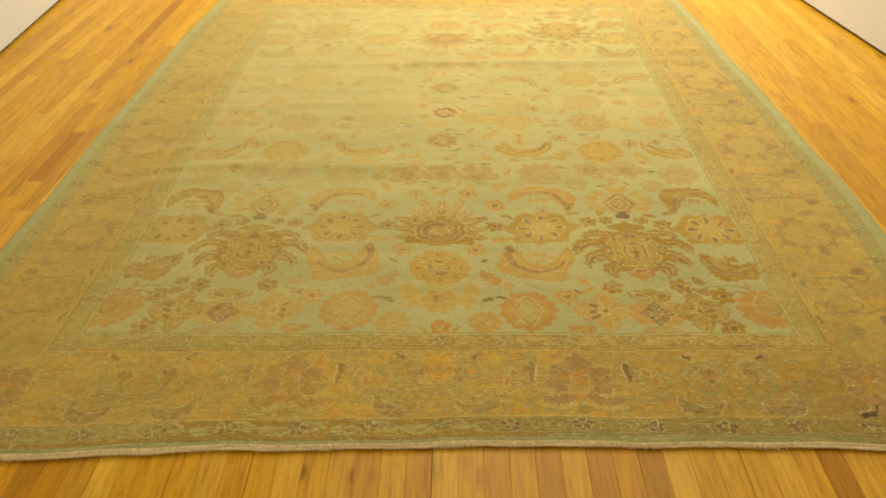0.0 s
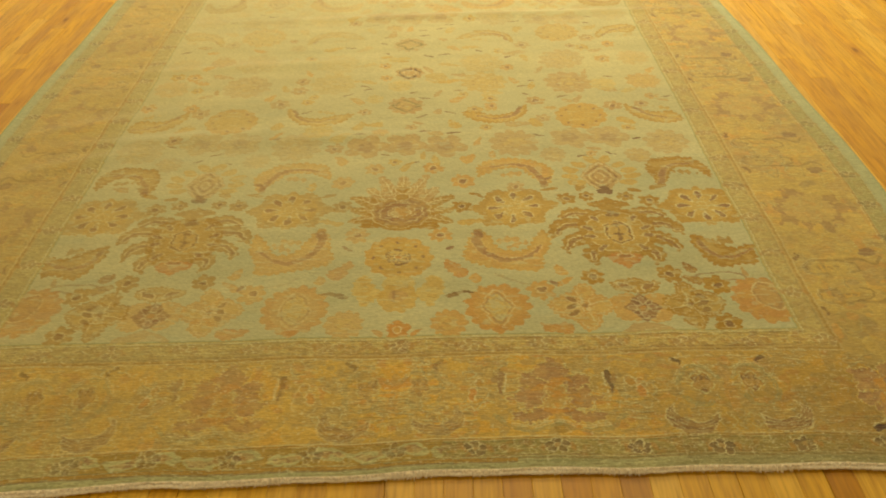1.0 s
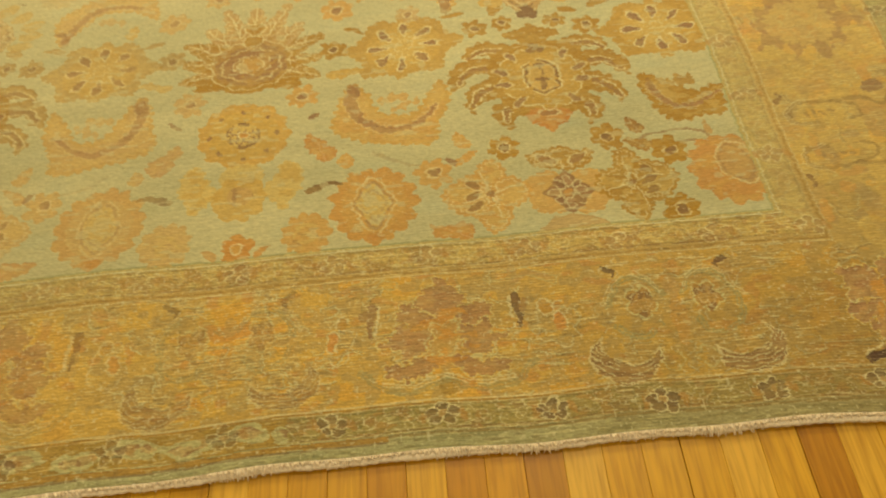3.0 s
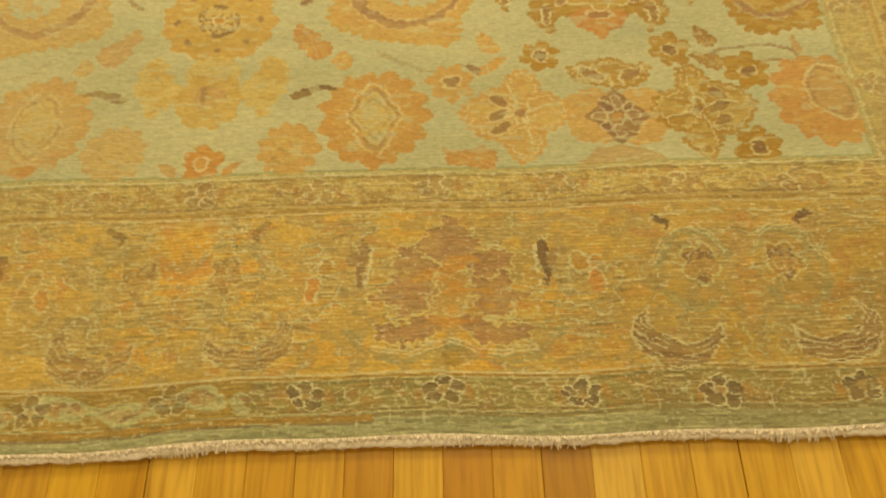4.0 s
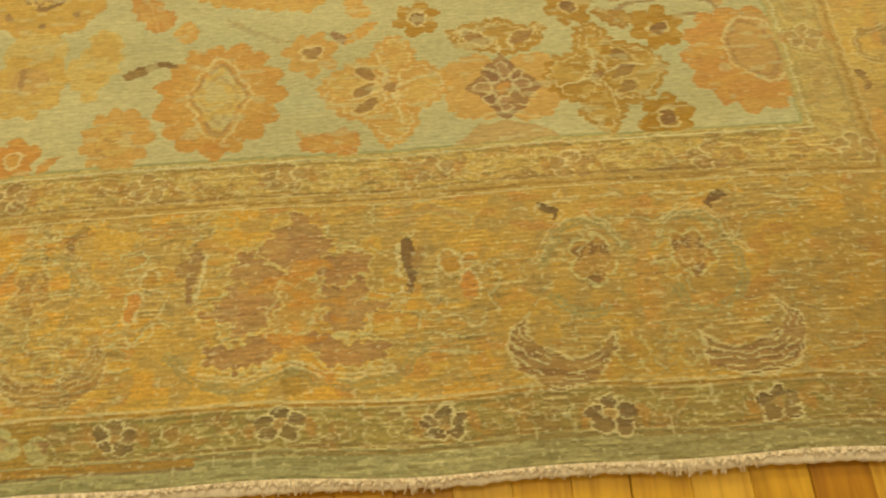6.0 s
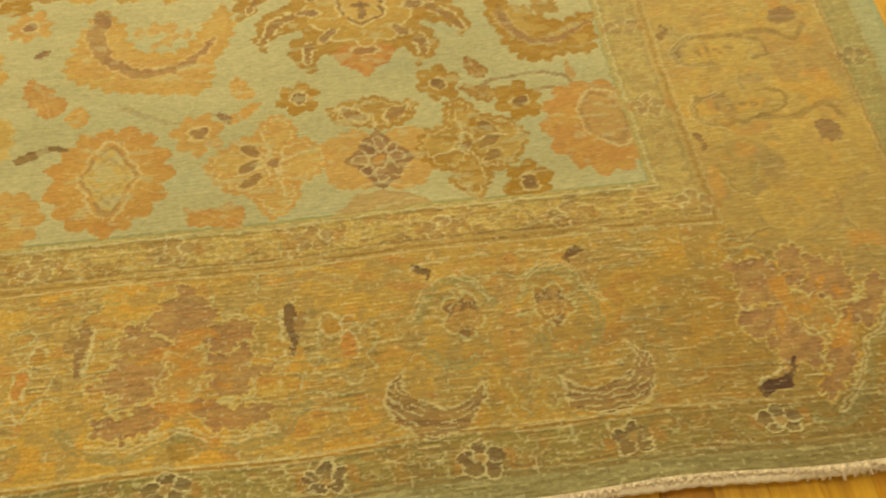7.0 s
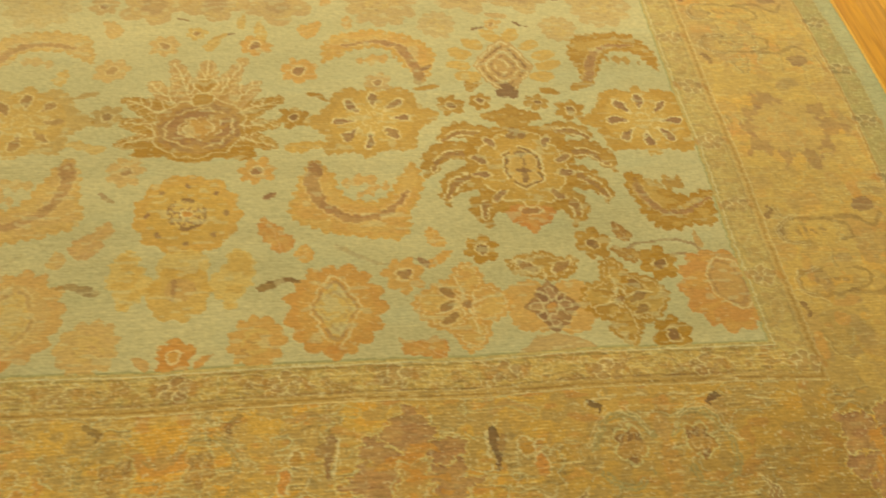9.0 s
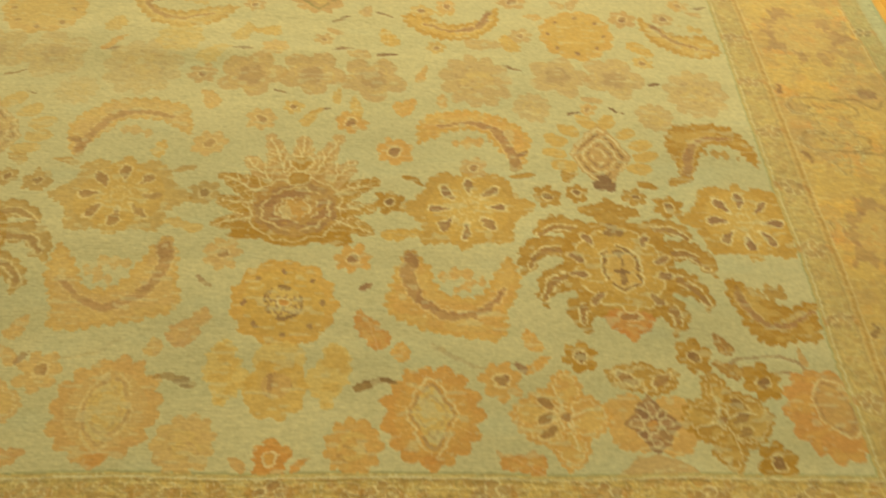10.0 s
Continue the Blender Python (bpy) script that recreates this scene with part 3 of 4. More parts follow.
def small_flower(x, y, s, u, fade, R=0.025, petals=6, colour=OLIVE, heart=BROWN, name="small_flower"):
    m = Motif(name, x, y, R * 1.7, s, 0.3, "", u, True, fade)
    m.fill(m.lobes(R, petals, 0.4), colour)
    m.fill(m.r - R * 0.34, heart, 0.9, False)
    m.line(m.r - R * 0.42, 0.0018, CREAM, 0.7)


def bloom(x, y, s, u, fade, R, colour=ORANGE, n=11):
    m = Motif("bloom", x, y, R * 1.5, s, 0, "faded orange round bloom", u, True, fade)
    m.fill(m.lobes(R, n, 0.22), colour, 0.95)
    m.fill(np.maximum(m.r - R * 0.9, np.abs(np.sin(m.th * n / 2)) * m.r - 0.0028), PALE, 0.6, False)
    m.fill(np.maximum(m.r - R * 0.55, value_noise(m.p, m.q, 0.012, 0.009, 52) - 0.5), PALE, 0.7, False)
    m.fill(np.maximum(m.r - R * 0.6, 0.68 - value_noise(m.p, m.q, 0.01, 0.008, 53)), TAUPE, 0.5, False)


def leaf(x, y, s, u, fade, length, width, turn, colour=RUST, name="leaf"):
    m = Motif(name, x, y, length, s, turn, "", u, True, fade)
    t = np.clip(m.p / length * 2, -1, 1)
    jag = 0.22 * (np.abs(np.sin(m.p * math.pi / 0.016)) - 0.5) if width > 0.025 else 0.0
    f = np.abs(m.q - 0.15 * width * np.sin(m.p * 60)) - width / 2 * np.sqrt(np.maximum(1 - t * t, 0)) * (0.82 - 0.36 * t + jag)
    f = np.where(np.abs(m.p) < length / 2, f, 1)
    m.fill(f, colour)
    if width > 0.025:
        m.fill(np.maximum(f + 0.004, value_noise(m.p, m.q, 0.014, 0.012, 57) - 0.42), PALE, 0.35, False)
        m.fill(np.maximum(f, np.abs(m.q) - 0.0014), CREAM, 0.3, False)
    return m


def dark_crescent(x, y, s, u, fade):
    m = Motif("dark_crescent", x, y, 0.05, s, 0, "small dark brown crescent leaf", u, True, fade)
    m.fill(m.stroke(((-0.03, -0.009), (-0.008, 0.003), (0.016, 0.006), (0.03, 0.003)), 0.0085, 0.004), srgb(134, 100, 46), 0.95)


def lozenge(x, y, s, u, fade):
    m = Motif("lozenge_flower", x, y, 0.13, s, 0, "ochre lobed flower with a brown lozenge", u, True, fade)
    top = m.blob(((0, 0.052), (-0.03, 0.056), (-0.058, 0.07), (-0.06, 0.092), (-0.03, 0.1), (0.0, 0.112), (0.03, 0.1), (0.06, 0.092), (0.058, 0.07), (0.03, 0.056)), 0.004, 0.016)
    m.fill(top, OLIVE, 0.95)
    m.line(top + 0.008, 0.0015, CREAM, 0.55)
    for e in (1, -1):
        m.fill(m.blob(((e * 0.01, 0.04), (e * 0.05, 0.046), (e * 0.076, 0.02), (e * 0.072, -0.02), (e * 0.05, -0.046), (e * 0.01, -0.04)), 0.004, 0.016), ORANGE, 0.9)
        m.fill(m.oval(e * 0.03, 0.078, 0.02, 0.008, e * 0.5), TAUPE, 0.7, False)
        m.line(m.oval(e * 0.03, 0.078, 0.022, 0.01, e * 0.5), 0.0016, CREAM, 0.7)
    m.fill(m.blob(((0, -0.05), (-0.045, -0.066), (-0.07, -0.092), (0.0, -0.086), (0.07, -0.092), (0.045, -0.066))), TAN, 0.8)
    m.fill(m.stroke(((0.0, 0.04), (-0.004, 0.07)), 0.0022, 0.0016), CREAM, 0.7, False)
    dia = (np.abs(m.p) / 0.05 + np.abs(m.q) / 0.05 - 1) * 0.035
    m.fill(dia, srgb(150, 112, 62), 0.95)
    for a in range(8):
        b = a * math.pi / 4
        k = 0.024 if a % 2 == 0 else 0.0245
        petal = m.oval(k * math.cos(b), k * math.sin(b), 0.0115, 0.0075, b)
        m.fill(petal, srgb(172, 134, 78) if a % 2 == 0 else srgb(144, 106, 60), 0.85, False)
        m.line(petal, 0.0014, CREAM, 0.62)
    m.fill(m.r - 0.0085, RUST, 0.9, False)


def four_petals(x, y, s, u, fade, colour, dark_x):
    m = Motif("four_petalled_flower", x, y, 0.12, s, 0, "ochre four-petalled flower with brown dashes", u, True, fade)
    petals = (((0.0, 0.02), (-0.026, 0.034), (-0.03, 0.062), (-0.006, 0.086), (0.018, 0.062), (0.024, 0.034)),
              ((0.0, -0.02), (-0.026, -0.03), (-0.03, -0.058), (0.004, -0.09), (0.022, -0.06), (0.026, -0.03)),
              ((-0.005, 0.03), (-0.045, 0.036), (-0.07, 0.004), (-0.046, -0.034), (-0.005, -0.03)),
              ((0.005, 0.036), (0.046, 0.046), (0.086, 0.006), (0.05, -0.044), (0.005, -0.036)))
    for outline in petals:
        if dark_x < 0:
            outline = [(-a, b) for a, b in outline]
        petal = m.blob(outline, 0.005, 0.016)
        m.fill(petal, colour, 0.95)
        m.fill(np.maximum(petal + 0.011, value_noise(m.p, m.q, 0.02, 0.012, 56) - 0.5), PALE, 0.5, False)
        m.line(petal + 0.009, 0.0016, CREAM, 0.6)
    for k in range(4):
        a = k * math.pi / 2 + 0.25
        m.fill(m.stroke(((0.01 * math.cos(a), 0.01 * math.sin(a)), (0.055 * math.cos(a), 0.055 * math.sin(a))), 0.0022, 0.0014), CREAM, 0.7, False)
    for oy in (-0.024, 0.0, 0.024):
        d = m.oval(dark_x, oy, 0.014, 0.0072, -0.5 if oy > 0 else 0.5)
        m.fill(d, BROWN, 0.7, False)
        m.line(d - 0.002, 0.0013, CREAM, 0.45)
    m.line(m.lobes(0.016, 4, 0.5), 0.0018, CREAM, 0.6)
    m.fill(m.r - 0.007, TAUPE, 0.7, False)


def half_rosette(x, y, s, u, fade):
    m = Motif("half_rosette", x, y, 0.12, s, 0.25, "rust rosette cut by the border", u, True, fade)
    rim = m.lobes(0.072, 13, 0.16, squash=1.12)
    m.fill(rim, RUST)
    m.fill(np.maximum(rim + 0.006, value_noise(m.p, m.q, 0.03, 0.012, 60) - 0.5), ORANGE, 0.8, False)
    m.fill(m.oval(0.026, 0.008, 0.044, 0.056), TAN, 0.9, False)
    m.line(m.oval(0.016, 0.008, 0.026, 0.042), 0.0019, TAUPE, 0.55)
    m.line(m.oval(0.018, 0.008, 0.036, 0.05), 0.0018, CREAM, 0.6)


def pale_palmette(x, y, s, u, fade):
    m = Motif("pale_palmette", x, y, 0.16, s, 0, "very faded yellow palmette with two wings", u, True, fade)
    for e in (1, -1):
        wing = m.blob(((e * 0.03, 0.0), (e * 0.06, 0.03), (e * 0.075, 0.07), (e * 0.1, 0.075), (e * 0.12, 0.03), (e * 0.1, -0.012), (e * 0.085, -0.04), (e * 0.06, -0.012)), 0.006, 0.022)
        m.fill(wing, PALE, 0.9)
        m.fill(np.maximum(wing + 0.006, value_noise(m.p, m.q, 0.03, 0.016, 58) - 0.5), GOLD, 0.6, False)
    m.fill(m.blob(((-0.04, 0.03), (-0.035, 0.066), (0.0, 0.074), (0.035, 0.066), (0.04, 0.03), (0.0, 0.02)), 0.004, 0.018), PALE, 0.85)
    m.fill(m.lobes(0.05, 9, 0.15, y=-0.006), GOLD, 0.85)
    m.fill(m.oval(0, 0.0, 0.024, 0.02), TAN, 0.8, False)
    m.fill(np.maximum(m.oval(0, 0.0, 0.024, 0.02), value_noise(m.p, m.q, 0.01, 0.01, 59) - 0.45), TAUPE, 0.6, False)


def vine(x, y, s, u, fade, pts):
    m = Motif("vine", x, y, 0.15, s, 0, "", u, True, fade)
    m.fill(m.stroke(pts, 0.0036, 0.0026), TAUPE, 0.75)


def lobed_blossom(x, y, s, u, fade, lobes=3):
    m = Motif("lobed_blossom", x, y, 0.22, s, 0, "faded tan blossom with rounded lobes", u, True, fade)
    for k in range(lobes):
        ox = (k - (lobes - 1) / 2) * 0.128
        m.fill(m.lobes(0.062, 5, 0.4, 0.3 * k, ox, 0.008 * (k % 2), 0.95), TAN, 0.75)
        m.fill(m.lobes(0.026, 5, 0.3, 0, ox, 0.0), TAUPE, 0.4, False)
        m.line(m.lobes(0.04, 5, 0.3, 0, ox, 0.0), 0.0016, PALE, 0.6)


# sickle leaves: rim, spine from its blunt end, small leaflets in the bend, half width of the spine
CUP = (((-0.116, -0.042), (-0.106, 0.017), (-0.095, 0.066), (-0.072, 0.095), (-0.042, 0.055), (-0.016, 0.0), (0.043, -0.01), (0.077, 0.042), (0.105, 0.074),
        (0.118, 0.014), (0.09, -0.044), (0.08, -0.09), (-0.008, -0.084), (-0.07, -0.068)),
       ((-0.074, 0.075), (-0.08, 0.038), (-0.058, -0.012), (-0.007, -0.046), (0.052, -0.034), (0.092, 0.01)), ((0.004, 0.04, 0.034, 0.011, 0.1), (0.03, 0.016, 0.026, 0.01, 0.5)), 0.0125)
ARCH = (((-0.122, -0.022), (-0.106, 0.038), (-0.043, 0.063), (0.04, 0.052), (0.1, 0.01), (0.113, -0.037), (0.088, -0.1), (0.05, -0.048), (0.014, 0.0), (-0.056, 0.004), (-0.112, -0.034)),
        ((0.08, -0.092), (0.066, -0.04), (0.034, 0.01), (-0.02, 0.026), (-0.08, 0.014)), ((-0.012, -0.03, 0.034, 0.011, 0.2),), 0.0105)
SIDE_CUP = (((-0.062, 0.062), (-0.076, 0.028), (-0.05, -0.045), (-0.02, -0.07), (0.035, -0.058), (0.07, -0.056), (0.08, 0.02), (0.034, 0.006), (-0.012, 0.032)),
            ((-0.056, 0.035), (-0.042, -0.006), (-0.008, -0.03), (0.036, -0.026), (0.075, 0.002)), ((0.012, 0.04, 0.026, 0.014, 0.1),), 0.008)
SIDE_ARCH = (((-0.094, 0.02), (-0.056, 0.06), (0.042, 0.066), (0.092, 0.01), (0.086, -0.056), (0.05, 0.0), (0.0, 0.008), (-0.03, -0.02), (-0.067, -0.098), (-0.088, -0.036)),
             ((-0.067, -0.085), (-0.056, -0.032), (-0.022, 0.02), (0.05, 0.028)), ((0.014, -0.022, 0.03, 0.009, -0.2),), 0.0095)
FAR_CUP = (((0.112, 0.062), (0.07, 0.006), (0.0, -0.012), (-0.06, 0.012), (-0.112, 0.014), (-0.082, -0.03), (-0.02, -0.062), (0.06, -0.05), (0.11, 0.004)),
           ((0.092, 0.04), (0.072, -0.008), (0.01, -0.034), (-0.06, -0.014)), ((-0.02, 0.03, 0.03, 0.008, 0.1),), 0.0075)
FAR_SIDE = (((-0.09, 0.07), (-0.06, 0.03), (0.0, 0.002), (0.06, 0.006), (0.09, -0.05), (0.03, -0.075), (-0.05, -0.04), (-0.09, 0.02)),
            ((-0.064, 0.034), (-0.026, -0.012), (0.03, -0.04), (0.072, -0.05)), ((0.04, 0.032, 0.028, 0.009, -0.4),), 0.0065)


def quarter(sx, uy):
    """All figures of one quarter of the field, mirrored by sx across and by uy along."""
    def put(fn, x, y, *more, fade=0.0):
        # uy < 0 adds the far half's glare, put into the dye as paler figures
        wear_and_glare = 0.08 * rng.random() + fade + (0.3 if sx < 0 else 0.0) + (0.3 if uy < 0 else 0.0)
        fn(sx * x, y if uy > 0 else RL - y, sx, uy, min(wear_and_glare, 0.8), *more)

    put(vine, 0.83, 0.61, ((-0.07, 0.0), (-0.01, 0.013), (0.05, 0.006), (0.08, -0.035)))
    put(vine, 0.84, 0.585, ((-0.02, 0.003), (0.04, 0.004), (0.07, -0.03)))
    put(vine, 0.35, 0.6, ((-0.09, 0.03), (-0.03, -0.005), (0.05, 0.0)), fade=0.55)
    put(rosette, 0.253, 0.508)
    put(dark_crescent, 0.161, 0.558)
    put(star_flower, 0.322, 0.93)
    put(star_flower, 0.868, 0.915)
    put(great_palmette, 0.6, 0.797)
    put(sickle, 0.294, 0.738, CUP)
    put(sickle, 0.344, 1.134, ARCH)
    put(sickle, 0.87, 0.715, SIDE_CUP, OLIVE)
    put(sickle, 0.845, 1.115, SIDE_ARCH, OLIVE)
    put(crown_bud, 0.604, 1.085)
    put(lozenge, 0.602, 0.496)
    put(four_petals, 0.465, 0.505, ORANGE, -0.03)
    put(four_petals, 0.727, 0.507, OLIVE, 0.03)
    put(half_rosette, 0.912, 0.52)
    for x, y, R in ((0.48, 0.961, 0.026), (0.542, 0.971, 0.02), (0.658, 0.966, 0.022), (0.722, 0.945, 0.026), (0.501, 0.616, 0.027),
                    (0.698, 0.62, 0.029), (0.81, 0.574, 0.03), (0.799, 0.436, 0.03), (0.17, 0.944, 0.026)):
        put(small_flower, x, y, R)
    for x, y, R in ((0.116, 0.806, 0.03), (0.368, 0.568, 0.031), (0.09, 1.145, 0.028), (0.18, 1.075, 0.032)):
        put(small_flower, x, y, R, 7, ORANGE, TAUPE)
    put(bloom, 0.127, 0.453, 0.044)
    put(bloom, 0.353, 1.29, 0.077, TAN, fade=0.25)
    put(bloom, 0.853, 1.277, 0.07, TAN, fade=0.35)
    put(bloom, 0.742, 1.2, 0.04, TAN, fade=0.3)
    put(bloom, 0.47, 1.21, 0.04, TAN, fade=0.35)
    put(bloom, 0.59, 1.72, 0.082, TAN, fade=0.15)
    put(bloom, 0.279, 1.737, 0.08, GOLD, fade=0.3)
    put(bloom, 0.87, 1.72, 0.06, ORANGE, fade=0.3)
    put(leaf, 0.15, 0.657, 0.085, 0.052, 1.9, RUST)
    put(leaf, 0.423, 0.645, 0.045, 0.034, 1.7, ORANGE)
    put(leaf, 0.43, 0.598, 0.06, 0.022, 0.5, ORANGE)
    put(leaf, 0.4, 0.592, 0.03, 0.014, 2.1, TAUPE)
    put(leaf, 0.389, 0.431, 0.08, 0.045, 2.7, RUST)
    put(leaf, 0.045, 0.424, 0.034, 0.02, 0.5, RUST)
    put(leaf, 0.205, 0.618, 0.04, 0.036, 1.2, ORANGE)
    put(leaf, 0.755, 0.645, 0.052, 0.034, 1.9, srgb(160, 116, 44))
    put(leaf, 0.755, 0.6, 0.056, 0.032, 2.4, srgb(164, 122, 46))
    put(leaf, 0.892, 0.628, 0.034, 0.016, 1.5, TAN)
    put(leaf, 0.437, 1.014, 0.055, 0.02, 0.0, OLIVE)
    put(leaf, 0.534, 1.019, 0.04, 0.03, 0.3, OLIVE)
    put(leaf, 0.69, 1.0, 0.04, 0.024, -0.4, OLIVE)
    put(leaf, 0.761, 1.018, 0.06, 0.024, 0.2, OLIVE)
    put(leaf, 0.14, 0.746, 0.03, 0.014, 0.5, TAUPE)
    put(leaf, 0.2, 0.865, 0.08, 0.026, 0.0, GOLD)
    put(leaf, 0.2, 1.205, 0.06, 0.045, 0.6, ORANGE)
    put(leaf, 0.215, 1.0, 0.045, 0.016, -0.5, OLIVE)
    put(leaf, 0.44, 1.07, 0.03, 0.016, 0.2, TAUPE)
    put(leaf, 0.761, 1.303, 0.034, 0.011, 0.2, BROWN)
    put(leaf, 0.435, 1.335, 0.05, 0.009, -0.3, BROWN)
    put(leaf, 0.56, 1.2, 0.03, 0.008, 0.3, BROWN)
    put(leaf, 0.655, 1.215, 0.035, 0.008, -0.5, BROWN)
    put(leaf, 0.16, 1.36, 0.05, 0.01, 0.1, BROWN)
    put(leaf, 0.44, 1.42, 0.06, 0.05, 1.5, GOLD)
    put(leaf, 0.75, 1.42, 0.07, 0.045, -0.9, GOLD)
    put(leaf, 0.16, 1.42, 0.06, 0.045, 1.6, GOLD)
    put(lobed_blossom, 0.605, 1.313, 2, fade=0.1)
    put(medallion, 0.602, 1.463, 0.088, False)
    put(sickle, 0.3, 1.487, FAR_CUP, GOLD)
    put(sickle, 0.855, 1.474, FAR_SIDE, GOLD)
    put(small_flower, 0.72, 1.53, 0.03, 6, TAN, TAUPE)
    put(small_flower, 0.45, 1.58, 0.03, 6, TAN, TAUPE)
    put(leaf, 0.18, 1.6, 0.07, 0.04, 0.4, ORANGE)
    put(leaf, 0.45, 1.7, 0.06, 0.03, 1.0, GOLD)
    put(leaf, 0.73, 1.65, 0.06, 0.03, -0.6, TAN)
    put(leaf, 0.16, 1.75, 0.09, 0.03, 0.1, GOLD)


def spine_row(uy):
    """Figures on the rug's long axis."""
    def put(fn, y, *more, fade=0.0):
        # far figures paler: washed-out glare put into their dye
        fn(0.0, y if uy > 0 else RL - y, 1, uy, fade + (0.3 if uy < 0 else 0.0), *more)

    put(medallion, 0.707)
    put(fan_palmette, 0.929)
    put(pale_palmette, 0.55)
    put(small_flower, 0.433, 0.026, 5, RUST, ORANGE)
    put(lobed_blossom, 1.28)
    put(bloom, 1.56, 0.06, TAN)
    m = Motif("ringed_lozenge", 0, 1.56 if uy > 0 else RL - 1.56, 0.08, 1, 0, "", uy, True)
    m.line((np.abs(m.p) / 0.05 + np.abs(m.q) / 0.045 - 1) * 0.03, 0.003, MOSS)


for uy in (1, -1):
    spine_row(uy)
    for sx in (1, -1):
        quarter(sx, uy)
m = Motif("centre_ring", 0.01, MID, 0.09, 1, 0, "small ring flower with a dark outline", 1, True)
m.fill(m.lobes(0.05, 9, 0.2), TAN)
m.line(m.r - 0.038, 0.004, DARK)
m.line(m.r - 0.024, 0.002, CREAM)


# ---- border figures ----
def turned(name, s, edge, label="", flip=1, reach=0.2, fade=0.0):
    """A border figure whose foot points out of the rug."""
    if edge == "near":
        cx, cy, turn = s, 0.22, 0.0
    elif edge == "far":
        cx, cy, turn = s, RL - 0.22, math.pi
    elif edge == "corner":
        cx, cy, turn = math.copysign(1.1, s), (0.215 if abs(s) < 2 else RL - 0.215), 0.0
        turn = math.atan2(-1 if cy < 1 else 1, cx) + math.pi / 2
    else:
        cx, cy, turn = (1.155 if edge == "east" else -1.155), s, (math.pi / 2 if edge == "east" else -math.pi / 2)
    m = Motif(name, cx, cy, reach, 1, turn, label, 1, False, fade)
    m.p = m.p * flip
    return m


MAPLE_TOP = ((0.0, 0.112), (-0.02, 0.09), (-0.04, 0.072), (-0.03, 0.05), (-0.018, 0.034), (0.018, 0.034), (0.03, 0.05), (0.04, 0.072), (0.02, 0.09))
MAPLE_SIDES = (((0.02, 0.03), (0.036, 0.056), (0.064, 0.064), (0.076, 0.046), (0.06, 0.026), (0.04, 0.016)),
               ((0.02, 0.012), (0.05, 0.018), (0.07, 0.03), (0.078, 0.006), (0.104, -0.006), (0.076, -0.018), (0.07, -0.036), (0.04, -0.03)),
               ((0.004, -0.042), (0.03, -0.034), (0.058, -0.046), (0.096, -0.044), (0.09, -0.064), (0.06, -0.074), (0.03, -0.068)))


def maple(s, edge, dim):
    m = turned("border_palmette", s, edge, "worn taupe maple-shaped border palmette", fade=dim)
    m.fill(m.oval(0, -0.004, 0.05, 0.055), srgb(188, 146, 70), 0.8)
    lobes = [m.blob(MAPLE_TOP, 0.005, 0.014)]
    for e in (1, -1):
        lobes += [m.blob([(e * a, b) for a, b in outline], 0.005, 0.014) for outline in MAPLE_SIDES]
    for k, lobe in enumerate(lobes):
        lobe = lobe + 0.012 * (value_noise(m.p, m.q, 0.016, 0.007, 61 + k) - 0.5)
        m.fill(lobe + 0.002, srgb(168, 124, 72), 0.8)
        m.fill(np.maximum(lobe + 0.002, value_noise(m.p, m.q, 0.026, 0.009, 62) - 0.45), srgb(186, 142, 74), 0.75, False)
        m.fill(np.maximum(lobe + 0.002, 0.74 - value_noise(m.p, m.q, 0.02, 0.006, 68)), srgb(150, 112, 62), 0.5, False)
        m.fill(np.abs(lobe) - 0.0022, BORDER, 0.7, False)
        m.line(lobe - 0.0005, 0.0012, srgb(202, 188, 116), 0.75)
    m.fill(np.maximum(m.r - 0.055, 0.58 - value_noise(m.p, m.q, 0.024, 0.01, 63)), srgb(202, 142, 50), 0.8, False)
    m.line(m.lobes(0.028, 5, 0.4, 0.4), 0.0014, srgb(202, 190, 118), 0.65)
    m.fill(m.oval(0, -0.086, 0.016, 0.018), srgb(164, 126, 44), 0.8)
    for e in (1, -1):
        m.line(m.stroke(((0, -0.078), (e * 0.04, -0.092), (e * 0.1, -0.088), (e * 0.135, -0.055)), 0.003, 0.003), 0.0022, srgb(152, 146, 86), 0.5)
        m.line(m.stroke(((0, -0.07), (e * 0.05, -0.084), (e * 0.1, -0.078)), 0.003, 0.003), 0.0018, CREAM, 0.6)
        if edge == "corner":
            continue
        bar = m.stroke(((e * 0.116, 0.064), (e * 0.12, 0.034), (e * 0.117, 0.01)), 0.0078, 0.003)
        m.fill(bar, srgb(112, 82, 46) if e > 0 else TAUPE, 0.85)
        m.fill(m.oval(e * 0.129, 0.05, 0.008, 0.011), TAUPE, 0.6, False)
        m.line(m.stroke(((e * 0.106, 0.066), (e * 0.109, 0.01)), 0.001, 0.001), 0.0018, CREAM, 0.85)
        posy = m.lobes(0.03, 5, 0.35, 0, e * 0.178, 0.008, 1.2)
        m.line(posy, 0.0016, CREAM, 0.6)
        m.fill(m.oval(e * 0.166, 0.04, 0.009, 0.012), srgb(186, 136, 44), 0.8, False)
        m.line(m.oval(e * 0.166, 0.04, 0.011, 0.014), 0.0014, CREAM, 0.7)
        m.fill(m.oval(e * 0.182, 0.008, 0.009, 0.017), srgb(204, 138, 54), 0.85, False)
        m.line(m.oval(e * 0.182, 0.008, 0.011, 0.019), 0.0014, CREAM, 0.7)
        m.fill(m.stroke(((e * 0.12, 0.1), (e * 0.15, 0.106), (e * 0.175, 0.095)), 0.007, 0.003), TAN, 0.8, False)
